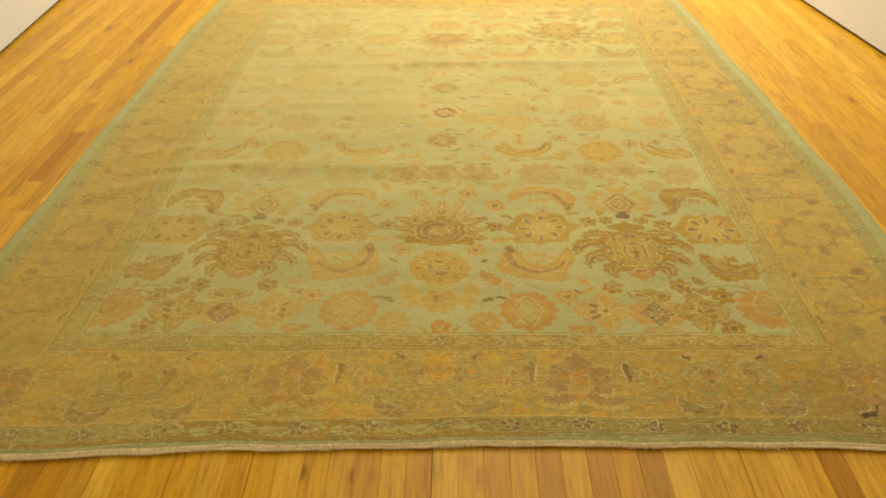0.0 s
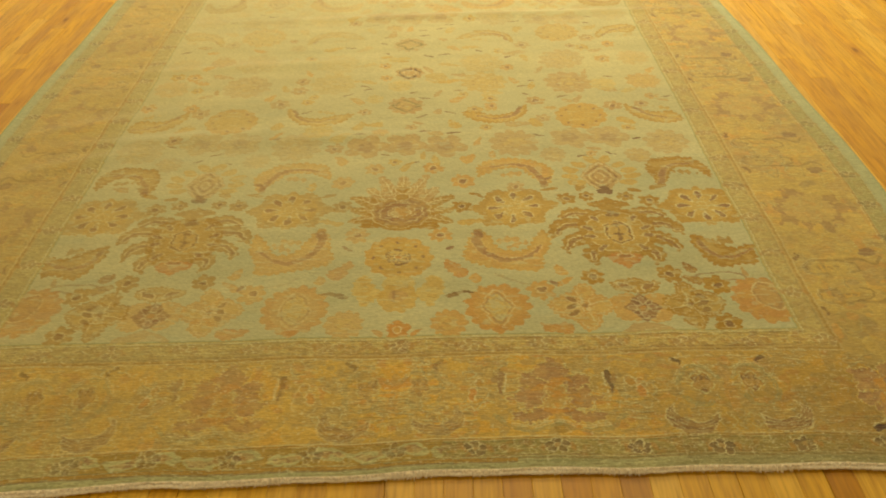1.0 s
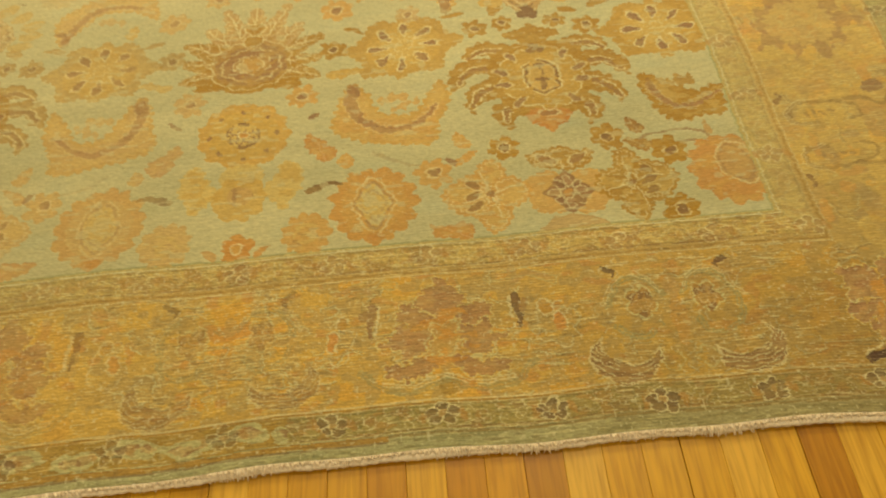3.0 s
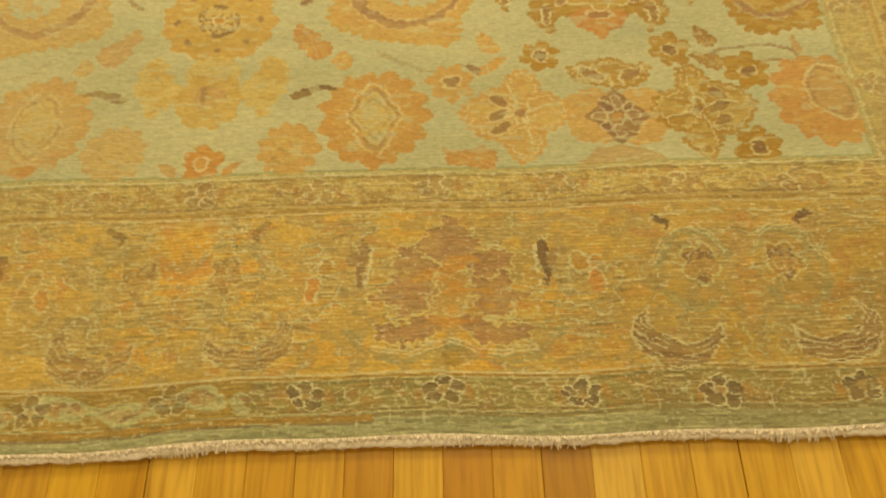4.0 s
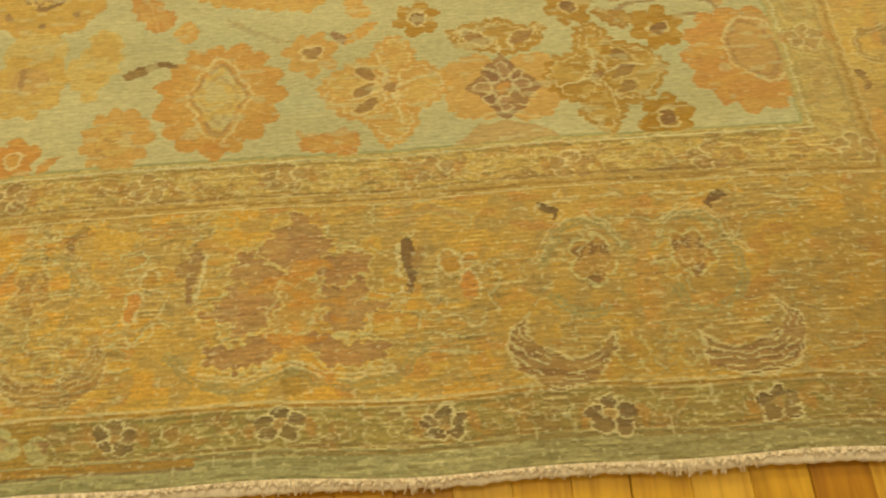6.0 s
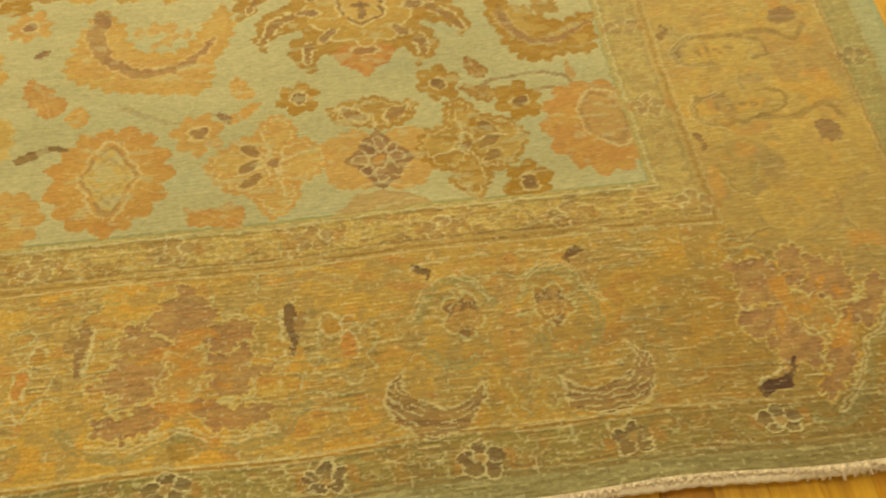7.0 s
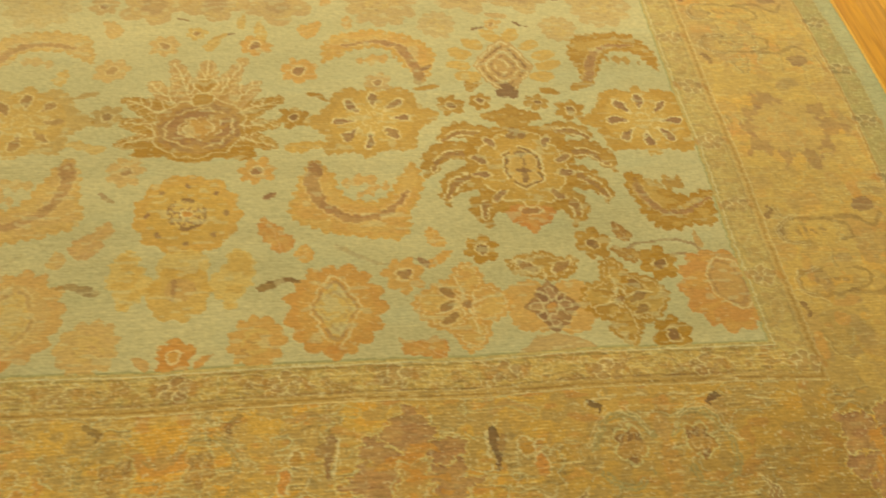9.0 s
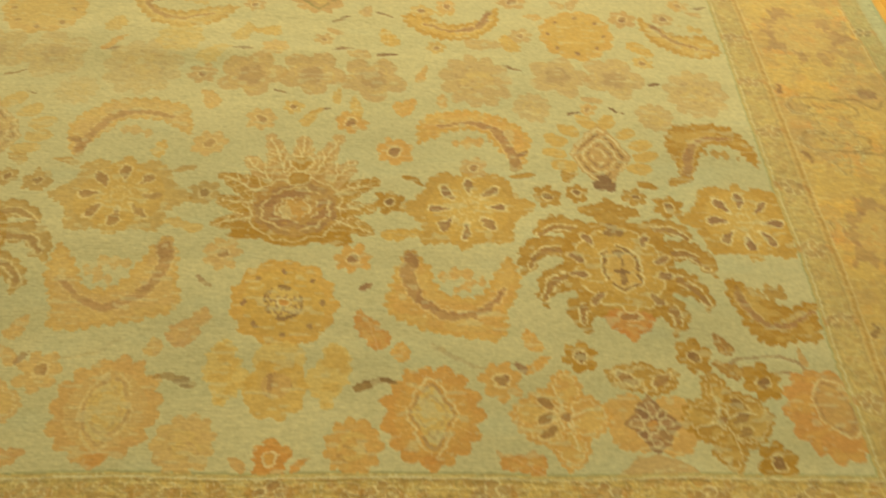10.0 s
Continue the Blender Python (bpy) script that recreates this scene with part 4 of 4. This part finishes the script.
        m.line(m.stroke(((e * 0.08, 0.104), (e * 0.13, 0.112), (e * 0.185, 0.09)), 0.008, 0.006), 0.0014, srgb(190, 176, 104), 0.6)


def twin_flowers(s, edge, dim):
    m = turned("scrolling_stem", s, edge, "pale scrolling border stems", fade=dim)
    for e in (1, -1):
        m.line(m.stroke(((e * 0.015, 0.05), (e * 0.045, 0.082), (e * 0.085, 0.075), (e * 0.108, 0.035), (e * 0.095, -0.015), (e * 0.055, -0.03), (e * 0.03, -0.005)), 0.003, 0.003), 0.002, srgb(158, 148, 84), 0.75)
        m.line(m.stroke(((e * 0.02, 0.06), (e * 0.05, 0.09), (e * 0.09, 0.082), (e * 0.12, 0.035)), 0.003, 0.003), 0.0016, CREAM, 0.55)
        m.line(m.lobes(0.016, 4, 0.3, 0, e * 0.03, -0.07), 0.0018, srgb(190, 178, 106), 0.6)
        m.line(m.stroke(((e * 0.01, 0.114), (e * 0.1, 0.112)), 0.001, 0.001), 0.0014, CREAM, 0.5)
    m.fill(m.oval(0, 0.0, 0.014, 0.05), srgb(196, 142, 56), 0.5, False)
    m.fill(m.oval(0, 0.06, 0.012, 0.02), TAN, 0.9)
    for e in (1, -1):
        m = turned("border_flower", s, edge, "", fade=dim)
        bud = m.lobes(0.019, 5, 0.5, 0.5, e * 0.056, 0.036, 1.2)
        m.fill(bud, srgb(172, 128, 56), 0.8)
        for k in range(3):
            m.fill(m.oval(e * (0.043 + 0.013 * k), 0.05 - 0.004 * abs(k - 1), 0.005, 0.009, 0.3 - 0.3 * k), BROWN, 0.75, False)
        m.fill(m.oval(e * 0.058, 0.012, 0.006, 0.009), BROWN, 0.75)
        m.line(bud - 0.003, 0.0017, srgb(200, 188, 116), 0.75)
        m.line(bud + 0.007, 0.0012, CREAM, 0.5)
        m = turned("border_sickle", s, edge, "", fade=dim)
        cup = np.maximum(m.oval(e * 0.1, -0.062, 0.054, 0.044), -m.oval(e * 0.088, -0.036, 0.05, 0.038))
        m.fill(cup, srgb(160, 124, 68), 0.8)
        m.fill(np.maximum(cup, value_noise(m.p, m.q, 0.04, 0.005, 64) - 0.45), BROWN, 0.65, False)
        m.line(np.sin((np.hypot((m.p - e * 0.092) / 1.2, m.q + 0.03) - 0.03) * 430) * 0.004 + 9 * (cup > 0), 0.0015, srgb(206, 192, 124), 0.85)
        m.line(cup - 0.0015, 0.0015, CREAM, 0.6)
        m = turned("border_mark", s, edge, "", fade=dim)
        m.fill(m.stroke(((e * 0.105, 0.108), (e * 0.088, 0.1), (e * 0.092, 0.092)), 0.006, 0.0025), DARK, 0.8)


def scroll_pair(s, edge, dim):
    """Two thin curling stems of the long borders, back to back."""
    m = turned("scrolling_stem", s, edge, "thin grey-brown curling border stems", fade=dim)
    grey = srgb(134, 106, 52)
    for e in (1, -1):
        m.fill(m.stroke(((e * 0.03, 0.055), (e * 0.03, 0.09), (e * 0.055, 0.104), (e * 0.08, 0.085), (e * 0.082, 0.03), (e * 0.07, -0.025), (e * 0.04, -0.035), (e * 0.03, -0.01)), 0.0048, 0.0028), grey, 0.5)
        m.fill(m.stroke(((e * 0.08, 0.01), (e * 0.085, -0.045), (e * 0.062, -0.085), (e * 0.09, -0.108)), 0.0046, 0.004), grey, 0.5)
        m.line(m.stroke(((e * 0.024, 0.06), (e * 0.036, 0.1), (e * 0.068, 0.106), (e * 0.09, 0.06)), 0.003, 0.003), 0.0013, CREAM, 0.45)
        m.fill(m.blob(((e * 0.1, -0.06), (e * 0.125, -0.07), (e * 0.12, -0.1), (e * 0.096, -0.09)), 0.003, 0.014), srgb(148, 114, 66), 0.85)
        for k in range(4):
            m.fill(m.oval(e * (0.05 + 0.006 * (k % 2)), 0.066 - 0.016 * k, 0.008, 0.0035, 0.4 * k), srgb(150, 120, 66), 0.6, False)
        m.fill(m.stroke(((e * 0.095, 0.112), (e * 0.112, 0.104), (e * 0.12, 0.108)), 0.006, 0.0025), BROWN, 0.8)


def star_palmette(s, edge, dim):
    m = turned("border_star", s, edge, "faded ring of grey-brown pointed petals", fade=dim)
    m.fill(m.lobes(0.075, 9, 0.1), srgb(192, 158, 80), 0.6)
    for k in range(10):
        if k == 7:
            continue
        a = k * math.tau / 10 + math.pi / 2
        ca, sa = math.cos(a), math.sin(a)
        e, f = m.p * ca + m.q * sa, m.q * ca - m.p * sa
        petal = np.abs(f) - np.minimum((0.112 + 0.012 * math.sin(k * 2.6) - e) * 0.8, 0.024) + 0.03 * (value_noise(m.p, m.q, 0.022, 0.012, 66) - 0.45)
        m.fill(np.maximum(petal, 0.06 + 0.012 * np.abs(np.sin(f * 140)) - e), srgb(160, 121, 68), 0.62)
    m.line(m.lobes(0.04, 6, 0.3), 0.0014, srgb(200, 184, 108), 0.45)
    m.fill(np.maximum(m.r - 0.045, 0.6 - value_noise(m.p, m.q, 0.02, 0.016, 67)), srgb(200, 152, 66), 0.5, False)


for edge in ("near", "far"):
    for k, s in enumerate((0.0, 0.36, 0.735, -0.36, -0.735)):
        dim = 0.05 + (0.35 if s < 0.1 else 0.0)
        (maple if k in (1, 3) else twin_flowers)(s, edge, dim)
for s in (1, -1, 3, -3):
    maple(s, "corner", 0.0 if s == 1 else 0.4)
for edge in ("east", "west"):
    for k in range(9):
        (star_palmette if k % 2 else scroll_pair)(0.58 + 0.31 * k, edge, 0.0 if edge == "east" else 0.3)


def guard_flower(x, y, outer, dim):
    m = Motif("guard_flower", x, y, 0.035, 1, 0, "", 1, False, dim)
    for k in range(5):
        a = k * math.tau / 5 + math.pi / 2
        o = m.oval(0.0135 * math.cos(a) * 1.25, 0.0115 * math.sin(a), 0.0085, 0.0075)
        m.fill(o, srgb(118, 92, 54) if outer else TAUPE, 0.75 if outer else 0.5)
        m.line(o - 0.0012, 0.0012, CREAM, 0.75 if outer else 0.6)
    m.fill(m.r - 0.0055, TAN, 0.9, False)
    for e in (1, -1):
        d = m.oval(e * 0.03, 0.0, 0.006, 0.012, 0.5)
        m.fill(d, srgb(178, 128, 50), 0.7, False)


for k in range(-7, 8):
    x = 0.008 + 0.1665 * k
    for low in (True, False):
        if abs(k) <= 6:
            guard_flower(x, 0.38 if low else RL - 0.38, False, 0.15 + (0.3 if x < 0 else 0))
        guard_flower(x + 0.005, 0.083 if low else RL - 0.083, True, 0.05 if x > 0.1 else 0.35)
for k in range(18):
    y = 0.545 + 0.156 * k
    if y < RL - 0.5:
        for e in (1, -1):
            guard_flower(e * 0.99, y, False, 0.2)
            guard_flower(e * 1.318, y + 0.05, True, 0.4)

# little sprigs between the great figures
sow = random.Random(21)
for k in range(1000):
    x, y = sow.uniform(-0.93, 0.93), sow.uniform(0.45, RL - 0.45)
    if not 1.12 < y < RL - 0.55 and sow.random() > 0.12:
        continue
    i, j = np.searchsorted(vs, y), np.searchsorted(us, x)
    if OWN[i - 4:i + 5, j - 8:j + 9].max() >= GROUND_IDS:
        continue
    pick = sow.random()
    if pick < 0.3:
        leaf(x, y, 1, 1, 0.2, sow.uniform(0.03, 0.055), 0.009, sow.uniform(-0.5, 0.5), BROWN, "dash")
    elif pick < 0.75:
        leaf(x, y, 1, 1, 0.2, sow.uniform(0.035, 0.07), sow.uniform(0.02, 0.038), sow.uniform(0, 3.1), sow.choice((GOLD, TAN, ORANGE)), "sprig")
    else:
        small_flower(x, y, 1, 1, 0.2, sow.uniform(0.016, 0.028), 6, sow.choice((TAN, ORANGE, GOLD)), TAUPE)

for k in range(420):
    x, y = sow.uniform(-0.92, 0.92), sow.uniform(1.25, RL - 0.5)
    i, j = np.searchsorted(vs, y), np.searchsorted(us, x)
    if OWN[i - 3:i + 4, j - 14:j + 15].max() >= GROUND_IDS:
        continue
    if sow.random() < 0.6:
        bloom(x, y, 1, 1, 0.35, sow.uniform(0.025, 0.05), sow.choice((TAN, GOLD, ORANGE, PALE)), sow.choice((7, 9, 11)))
    else:
        leaf(x, y, 1, 1, 0.3, sow.uniform(0.06, 0.1), sow.uniform(0.03, 0.05), sow.uniform(-0.6, 0.6), sow.choice((TAN, GOLD, PALE)), "pale_leaf")

# the moth-dark hole in the corner, then streaks and knots
m = Motif("dark_stain", 1.028, 0.13, 0.05, 1, 0, "nearly black crescent of worn wool")
m.fill(m.stroke(((-0.022, -0.01), (0.0, -0.006), (0.018, 0.006), (0.026, 0.026)), 0.0085, 0.0025), srgb(88, 60, 38), 0.95)
m.line(m.stroke(((-0.026, -0.004), (-0.004, 0.006), (0.014, 0.024)), 0.001, 0.001), 0.0016, CREAM, 0.7)

figure = OWN >= GROUND_IDS
blend(figure & (value_noise(U0, V0, 0.03, 0.012, 74) > 0.58), PALE, 0.17)
blend(figure & (D > 0.41) & (value_noise(U0, V0, 0.02, 0.007, 75) > 0.76), FIELD, 0.45)
streak = value_noise(U0, V0, 0.016, 0.0028, 71)
worn = np.where(D < 0.41, np.where(figure, 0.5, 0.8), 0.35)
end_band = (D < 0.41) & ~long_side
fine = value_noise(U0, V0, 0.024, 0.0026, 79)
blend(streak > 0.82, srgb(146, 124, 62), 0.28 * worn)
blend(streak < 0.15, srgb(214, 200, 126), 0.32 * worn)
calm = np.where(figure, 0.4, 1.0) * np.where(main_band, np.clip(worked * 3 - 1.1, 0.12, 1), 0.8)
blend(end_band & (fine > 0.78), srgb(134, 110, 52), 0.36 * calm)
blend(end_band & (fine < 0.18), srgb(222, 204, 128), 0.36 * calm)
DYE *= (1 + np.where(D < 0.41, 0.16, 0.1) * (value_noise(U0, V0, 0.012, 0.003, 72) - 0.5) + np.where(end_band, 0.2, 0.09) * (rng.random(U.shape) - 0.5))[..., None]
ribs = np.where(V0 < 1.75, 1.0, 0.0) * np.sin(V0 * math.tau / 0.0052 + 2.5 * value_noise(U0, V0, 0.2, 0.15, 76))
DYE *= (1 + 0.085 * ribs * value_noise(U0, V0, 0.05, 0.03, 77) * np.where(D < 0.41, 1.0, 0.6))[..., None]
speck = value_noise(U0, V0, 0.005, 0.0035, 78)
blend((speck > 0.86) & end_band, srgb(218, 204, 140), 0.45)
blend((speck < 0.12) & end_band, srgb(120, 100, 52), 0.4 * calm)
DYE *= (1 + 0.1 * (value_noise(U0, V0, 0.4, 0.035, 73) - 0.5))[..., None]
DYE = np.clip(DYE * np.array((0.95, 0.985, 1.0), np.float32), 0.01, 0.85)


# ---- the knots as one draped sheet, cut along the figures ----
def near_edge(x):
    return 0.031 - 0.05 * ((x - 0.45) / 1.45) ** 2 + 0.003 * np.sin(x * 9.0) + 0.002 * np.sin(x * 23.0)


def east_edge(y):
    t = np.clip((y - 0.3) / 0.7, 0, 1)
    return 1.362 + 0.048 * t * t * (3 - 2 * t) - 0.062 * np.clip((y - 1.3) / 1.9, 0, 1.2) + 0.004 * np.sin(y * 7)


def west_edge(y):
    return -1.366 + 0.028 * np.clip((y - 2.2) / 1.2, 0, 1) ** 2 + 0.004 * np.sin(y * 6 + 1)


def drape(u, v):
    """World place of a point of the rug: bent edges, ripples and creases."""
    x = u + (east_edge(v) - RX) * np.clip((u - 1.0) / 0.385, 0, 1) + (west_edge(v) + RX) * np.clip((-1.0 - u) / 0.385, 0, 1)
    y = v + (near_edge(x) - 0.03) * np.clip(1 - v / 0.5, 0, 1)
    z = 0.0075 + 0.0035 * value_noise(x, y, 0.35, 0.22, 81) + 0.0015 * value_noise(x, y, 0.09, 0.06, 82)
    for cx, cy, turn, length, width, high in ((-1.02, 1.22, 0.35, 0.22, 0.045, 0.007), (-1.05, 1.47, 0.3, 0.2, 0.045, 0.006), (-0.75, 1.36, 0.1, 0.3, 0.035, 0.007),
                                              (0.35, 2.38, 0.03, 0.9, 0.03, 0.008), (-0.2, 1.345, 0.05, 0.35, 0.03, 0.006), (-0.6, 1.9, 0.1, 0.5, 0.04, 0.006)):
        a = (x - cx) * math.cos(turn) + (y - cy) * math.sin(turn)
        b = (y - cy) * math.cos(turn) - (x - cx) * math.sin(turn)
        z = z + high * np.exp(-(a / length) ** 2 - (b / width) ** 2)
    return x, y, z


rug = tagged(new("rug"), "large worn antique rug, celadon field with gold flowers", "rug")
GU, GV = np.meshgrid(us, vs)
PX, PY, PZ = drape(GU, GV)
# corroded dark wool lies lower than the light wool
tone = DYE.mean(axis=2)
height = np.zeros(PX.shape, np.float32)
height[:-1, :-1] = 0.004 * (tone - 0.3)
PZ = PZ + height + 0.0005 * rng.random(PX.shape)
COORD = np.stack([PX, PY, PZ], axis=-1).reshape(-1, 3).astype(np.float32)
rows, cols = U.shape
idx = (np.arange(rows)[:, None] * (cols + 1) + np.arange(cols)[None, :])
QUADS = np.stack([idx, idx + 1, idx + cols + 2, idx + cols + 1], axis=-1).reshape(-1, 4)
flat_own, flat_dye = OWN.ravel(), DYE.reshape(-1, 3)
order = np.argsort(flat_own, kind="stable")
cuts = np.searchsorted(flat_own[order], np.arange(len(OWNERS) + 1))
for k, (name, label) in enumerate(OWNERS):
    sel = order[cuts[k]:cuts[k + 1]]
    if len(sel) < 6:
        continue
    used, inv = np.unique(QUADS[sel], return_inverse=True)
    me = bpy.data.meshes.new(name)
    me.vertices.add(len(used))
    me.vertices.foreach_set("co", COORD[used].ravel())
    me.loops.add(len(sel) * 4)
    me.loops.foreach_set("vertex_index", inv.ravel().astype(np.int32))
    me.polygons.add(len(sel))
    me.polygons.foreach_set("loop_start", np.arange(0, len(sel) * 4, 4, dtype=np.int32))
    dye = me.attributes.new("dye", "FLOAT_COLOR", "FACE")
    dye.data.foreach_set("color", np.concatenate([flat_dye[sel], np.ones((len(sel), 1), np.float32)], axis=1).ravel().astype(np.float32))
    me.update(calc_edges=True)
    me.shade_smooth()
    me.materials.append(WOOL)
    ob = new(name, me)
    ob.parent = rug
    tagged(ob, label, kind="stuff" if k == loose_id else "")


def edge_cord(name, points, radius, mat, label, flat=1.3):
    """A bound edge: a tube of eight sides along points."""
    bm = bmesh.new()
    last = None
    for i, p in enumerate(points):
        a, b = points[max(i - 1, 0)], points[min(i + 1, len(points) - 1)]
        way = Vector((b[0] - a[0], b[1] - a[1], 0)).normalized()
        out = Vector((way.y, -way.x, 0))
        r = radius * (0.9 + 0.2 * (i % 2))
        ring = [bm.verts.new(Vector(p) + out * (r * flat * math.cos(t)) + Vector((0, 0, r * math.sin(t)))) for t in (j * math.tau / 8 for j in range(8))]
        if last:
            for j in range(8):
                bm.faces.new((last[j], last[(j + 1) % 8], ring[(j + 1) % 8], ring[j]))
        last = ring
    for f in bm.faces:
        f.smooth = True
    return part(name, bm, mat, rug, label)


for e in (1, -1):
    v = np.arange(0.03, RL - 0.03, 0.008)
    x, y, z = drape(np.full(v.shape, e * RX), v)
    edge_cord("selvedge", list(zip(x + e * 0.001, y, np.full(v.shape, 0.0058))), 0.0055, EDGE_YARN, "bound celadon selvedge")

# end webbing and its short frayed warps
for near in (True, False):
    u = np.arange(-RX, RX, 0.008)
    x, y, z = drape(u, np.full(u.shape, 0.03 if near else RL - 0.03))
    y = y - (0.002 if near else -0.002) + 0.0022 * (value_noise(u, u * 0, 0.02, 1, 83) - 0.5) + 0.004 * (value_noise(u, u * 0, 0.11, 1, 84) - 0.5)
    edge_cord("end_webbing", list(zip(x, y, np.full(u.shape, 0.0066))), 0.0034, COTTON, "cream cotton end webbing", 2.0)
    bm = bmesh.new()
    fr = random.Random(5)
    n = 4200 if near else 500
    for i in range(n):
        uu = -RX + 2 * RX * (i + fr.random()) / n
        xx, yy, _ = drape(np.array([uu]), np.array([0.03 if near else RL - 0.03]))
        a = Vector((float(xx[0]), float(yy[0]) + (0.003 if near else -0.003), 0.0105 + 0.002 * fr.random()))
        tuft = 0.5 + 0.5 * math.sin(uu * 31) * math.sin(uu * 13 + 1)
        b = a + Vector((fr.gauss(0, 0.004), (-1 if near else 1) * (0.005 + 0.008 * fr.random() ** 2 * (0.4 + 1.2 * tuft)), -a.z + 0.003 + 0.005 * fr.random()))
        c = (a + b) / 2 + Vector((0, 0, 0.0015 + 0.002 * fr.random()))
        w = Vector((0.001 + 0.0007 * fr.random(), 0, 0))
        rings = [[bm.verts.new(p - w * k), bm.verts.new(p + w * k), bm.verts.new(p + Vector((0, 0, 0.0012 * k)))] for p, k in ((a, 1.0), (c, 1.1), (b, 0.5))]
        for r0, r1 in zip(rings, rings[1:]):
            for j in range(3):
                bm.faces.new((r0[j], r0[(j + 1) % 3], r1[(j + 1) % 3], r1[j]))
    tagged(part("fringe", bm, COTTON, rug, "short frayed cream cotton fringe"), kind="stuff")

bm = bmesh.new()
ring = []
for v in np.arange(0.034, RL - 0.03, 0.05):
    xs = [float(drape(np.array([e * (RX - 0.004)]), np.array([v]))[0][0]) for e in (-1, 1)]
    line = []
    for k in range(25):
        xx = xs[0] + (xs[1] - xs[0]) * k / 24
        yy = float(drape(np.array([xx]), np.array([v]))[1][0])
        line.append(bm.verts.new((xx, yy, 0.0025)))
    if ring:
        for k in range(24):
            bm.faces.new((ring[k], ring[k + 1], line[k + 1], line[k]))
    ring = line
bmesh.ops.solidify(bm, geom=bm.faces[:], thickness=0.0015)
part("rug_back", bm, JUTE, rug, "flat woven back of the rug")

# ---- shadow gap at the foot of the walls ----
# recessed dark strips added for the shade in the gap, no actual trim
slab("gap_shade_west", (WEST - 0.14, SOUTH, -0.01), (WEST - 0.012, NORTH, 0.02), GAP, ROOM_TURN)
slab("gap_shade_east", (EAST + 0.012, SOUTH, -0.01), (EAST + 0.14, NORTH, 0.02), GAP, ROOM_TURN)

# ---- floor boards ----
BOARD, JOINT = 0.0577, 0.1685
LENGTHS = (0.4, 0.6, 0.8, 1.0, 1.3, 1.6)


def board_verts(w, length):
    """A strip with eased top edges: outline of verts and faces, its near left corner at the origin."""
    e, h = 0.0006, 0.018
    low = [(0, 0, -h), (w, 0, -h), (w, length, -h), (0, length, -h)]
    mid = [(0, 0, -e), (w, 0, -e), (w, length, -e), (0, length, -e)]
    top = [(e, e, 0), (w - e, e, 0), (w - e, length - e, 0), (e, length - e, 0)]
    faces = [(8, 9, 10, 11)]
    for a, b in ((0, 4), (4, 8)):
        faces += [(a + i, a + (i + 1) % 4, b + (i + 1) % 4, b + i) for i in range(4)]
    return low + mid + top, faces


def board_mesh(w, length):
    v, f = board_verts(w, length)
    me = bpy.data.meshes.new("floor_board")
    me.from_pydata(v, [], f)
    me.materials.append(OAK)
    return me


SHARED = [[board_mesh(BOARD - gap, length - 0.0008) for length in LENGTHS] for gap in (0.0003, 0.0005, 0.0014)]
lay = random.Random(11)
rest_v, rest_f = [], []
count = 0
for col in range(-46, 40):
    x = JOINT + col * BOARD
    y = -4.1 - lay.random() * 0.6
    while y < 7.2:
        k = lay.randrange(len(LENGTHS))
        y1 = y + LENGTHS[k]
        while -0.14 < y1 < 0.05 and -0.6 < x < 1.2:
            k = (k + 1) % len(LENGTHS)
            y1 = y + LENGTHS[k]
        under = x > -1.33 and x + BOARD < 1.33
        close = (y1 > -0.25 and y < 0.06) if under else (y1 > 0.3 and y < 3.6 and -2.4 < x < 2.2)
        tight = lay.choice((0, 0, 1, 2))
        sink = 0.0003 * lay.random()
        if close and count < 330:
            ob = new("floor_board", SHARED[tight][k])
            ob.location = (x, y, -sink)
            ob.parent = floor
            count += 1
        else:
            v, f = board_verts(BOARD - 0.0009, LENGTHS[k] - 0.0008)
            base = len(rest_v)
            rest_v += [(a + x, b + y, c - sink) for a, b, c in v]
            rest_f += [tuple(base + i for i in q) for q in f]
        y = y1
me = bpy.data.meshes.new("floor_boards")
me.from_pydata(rest_v, [], rest_f)
me.materials.append(OAK)
rest = new("floor_boards", me)
rest.parent = floor
tagged(rest, kind="stuff")
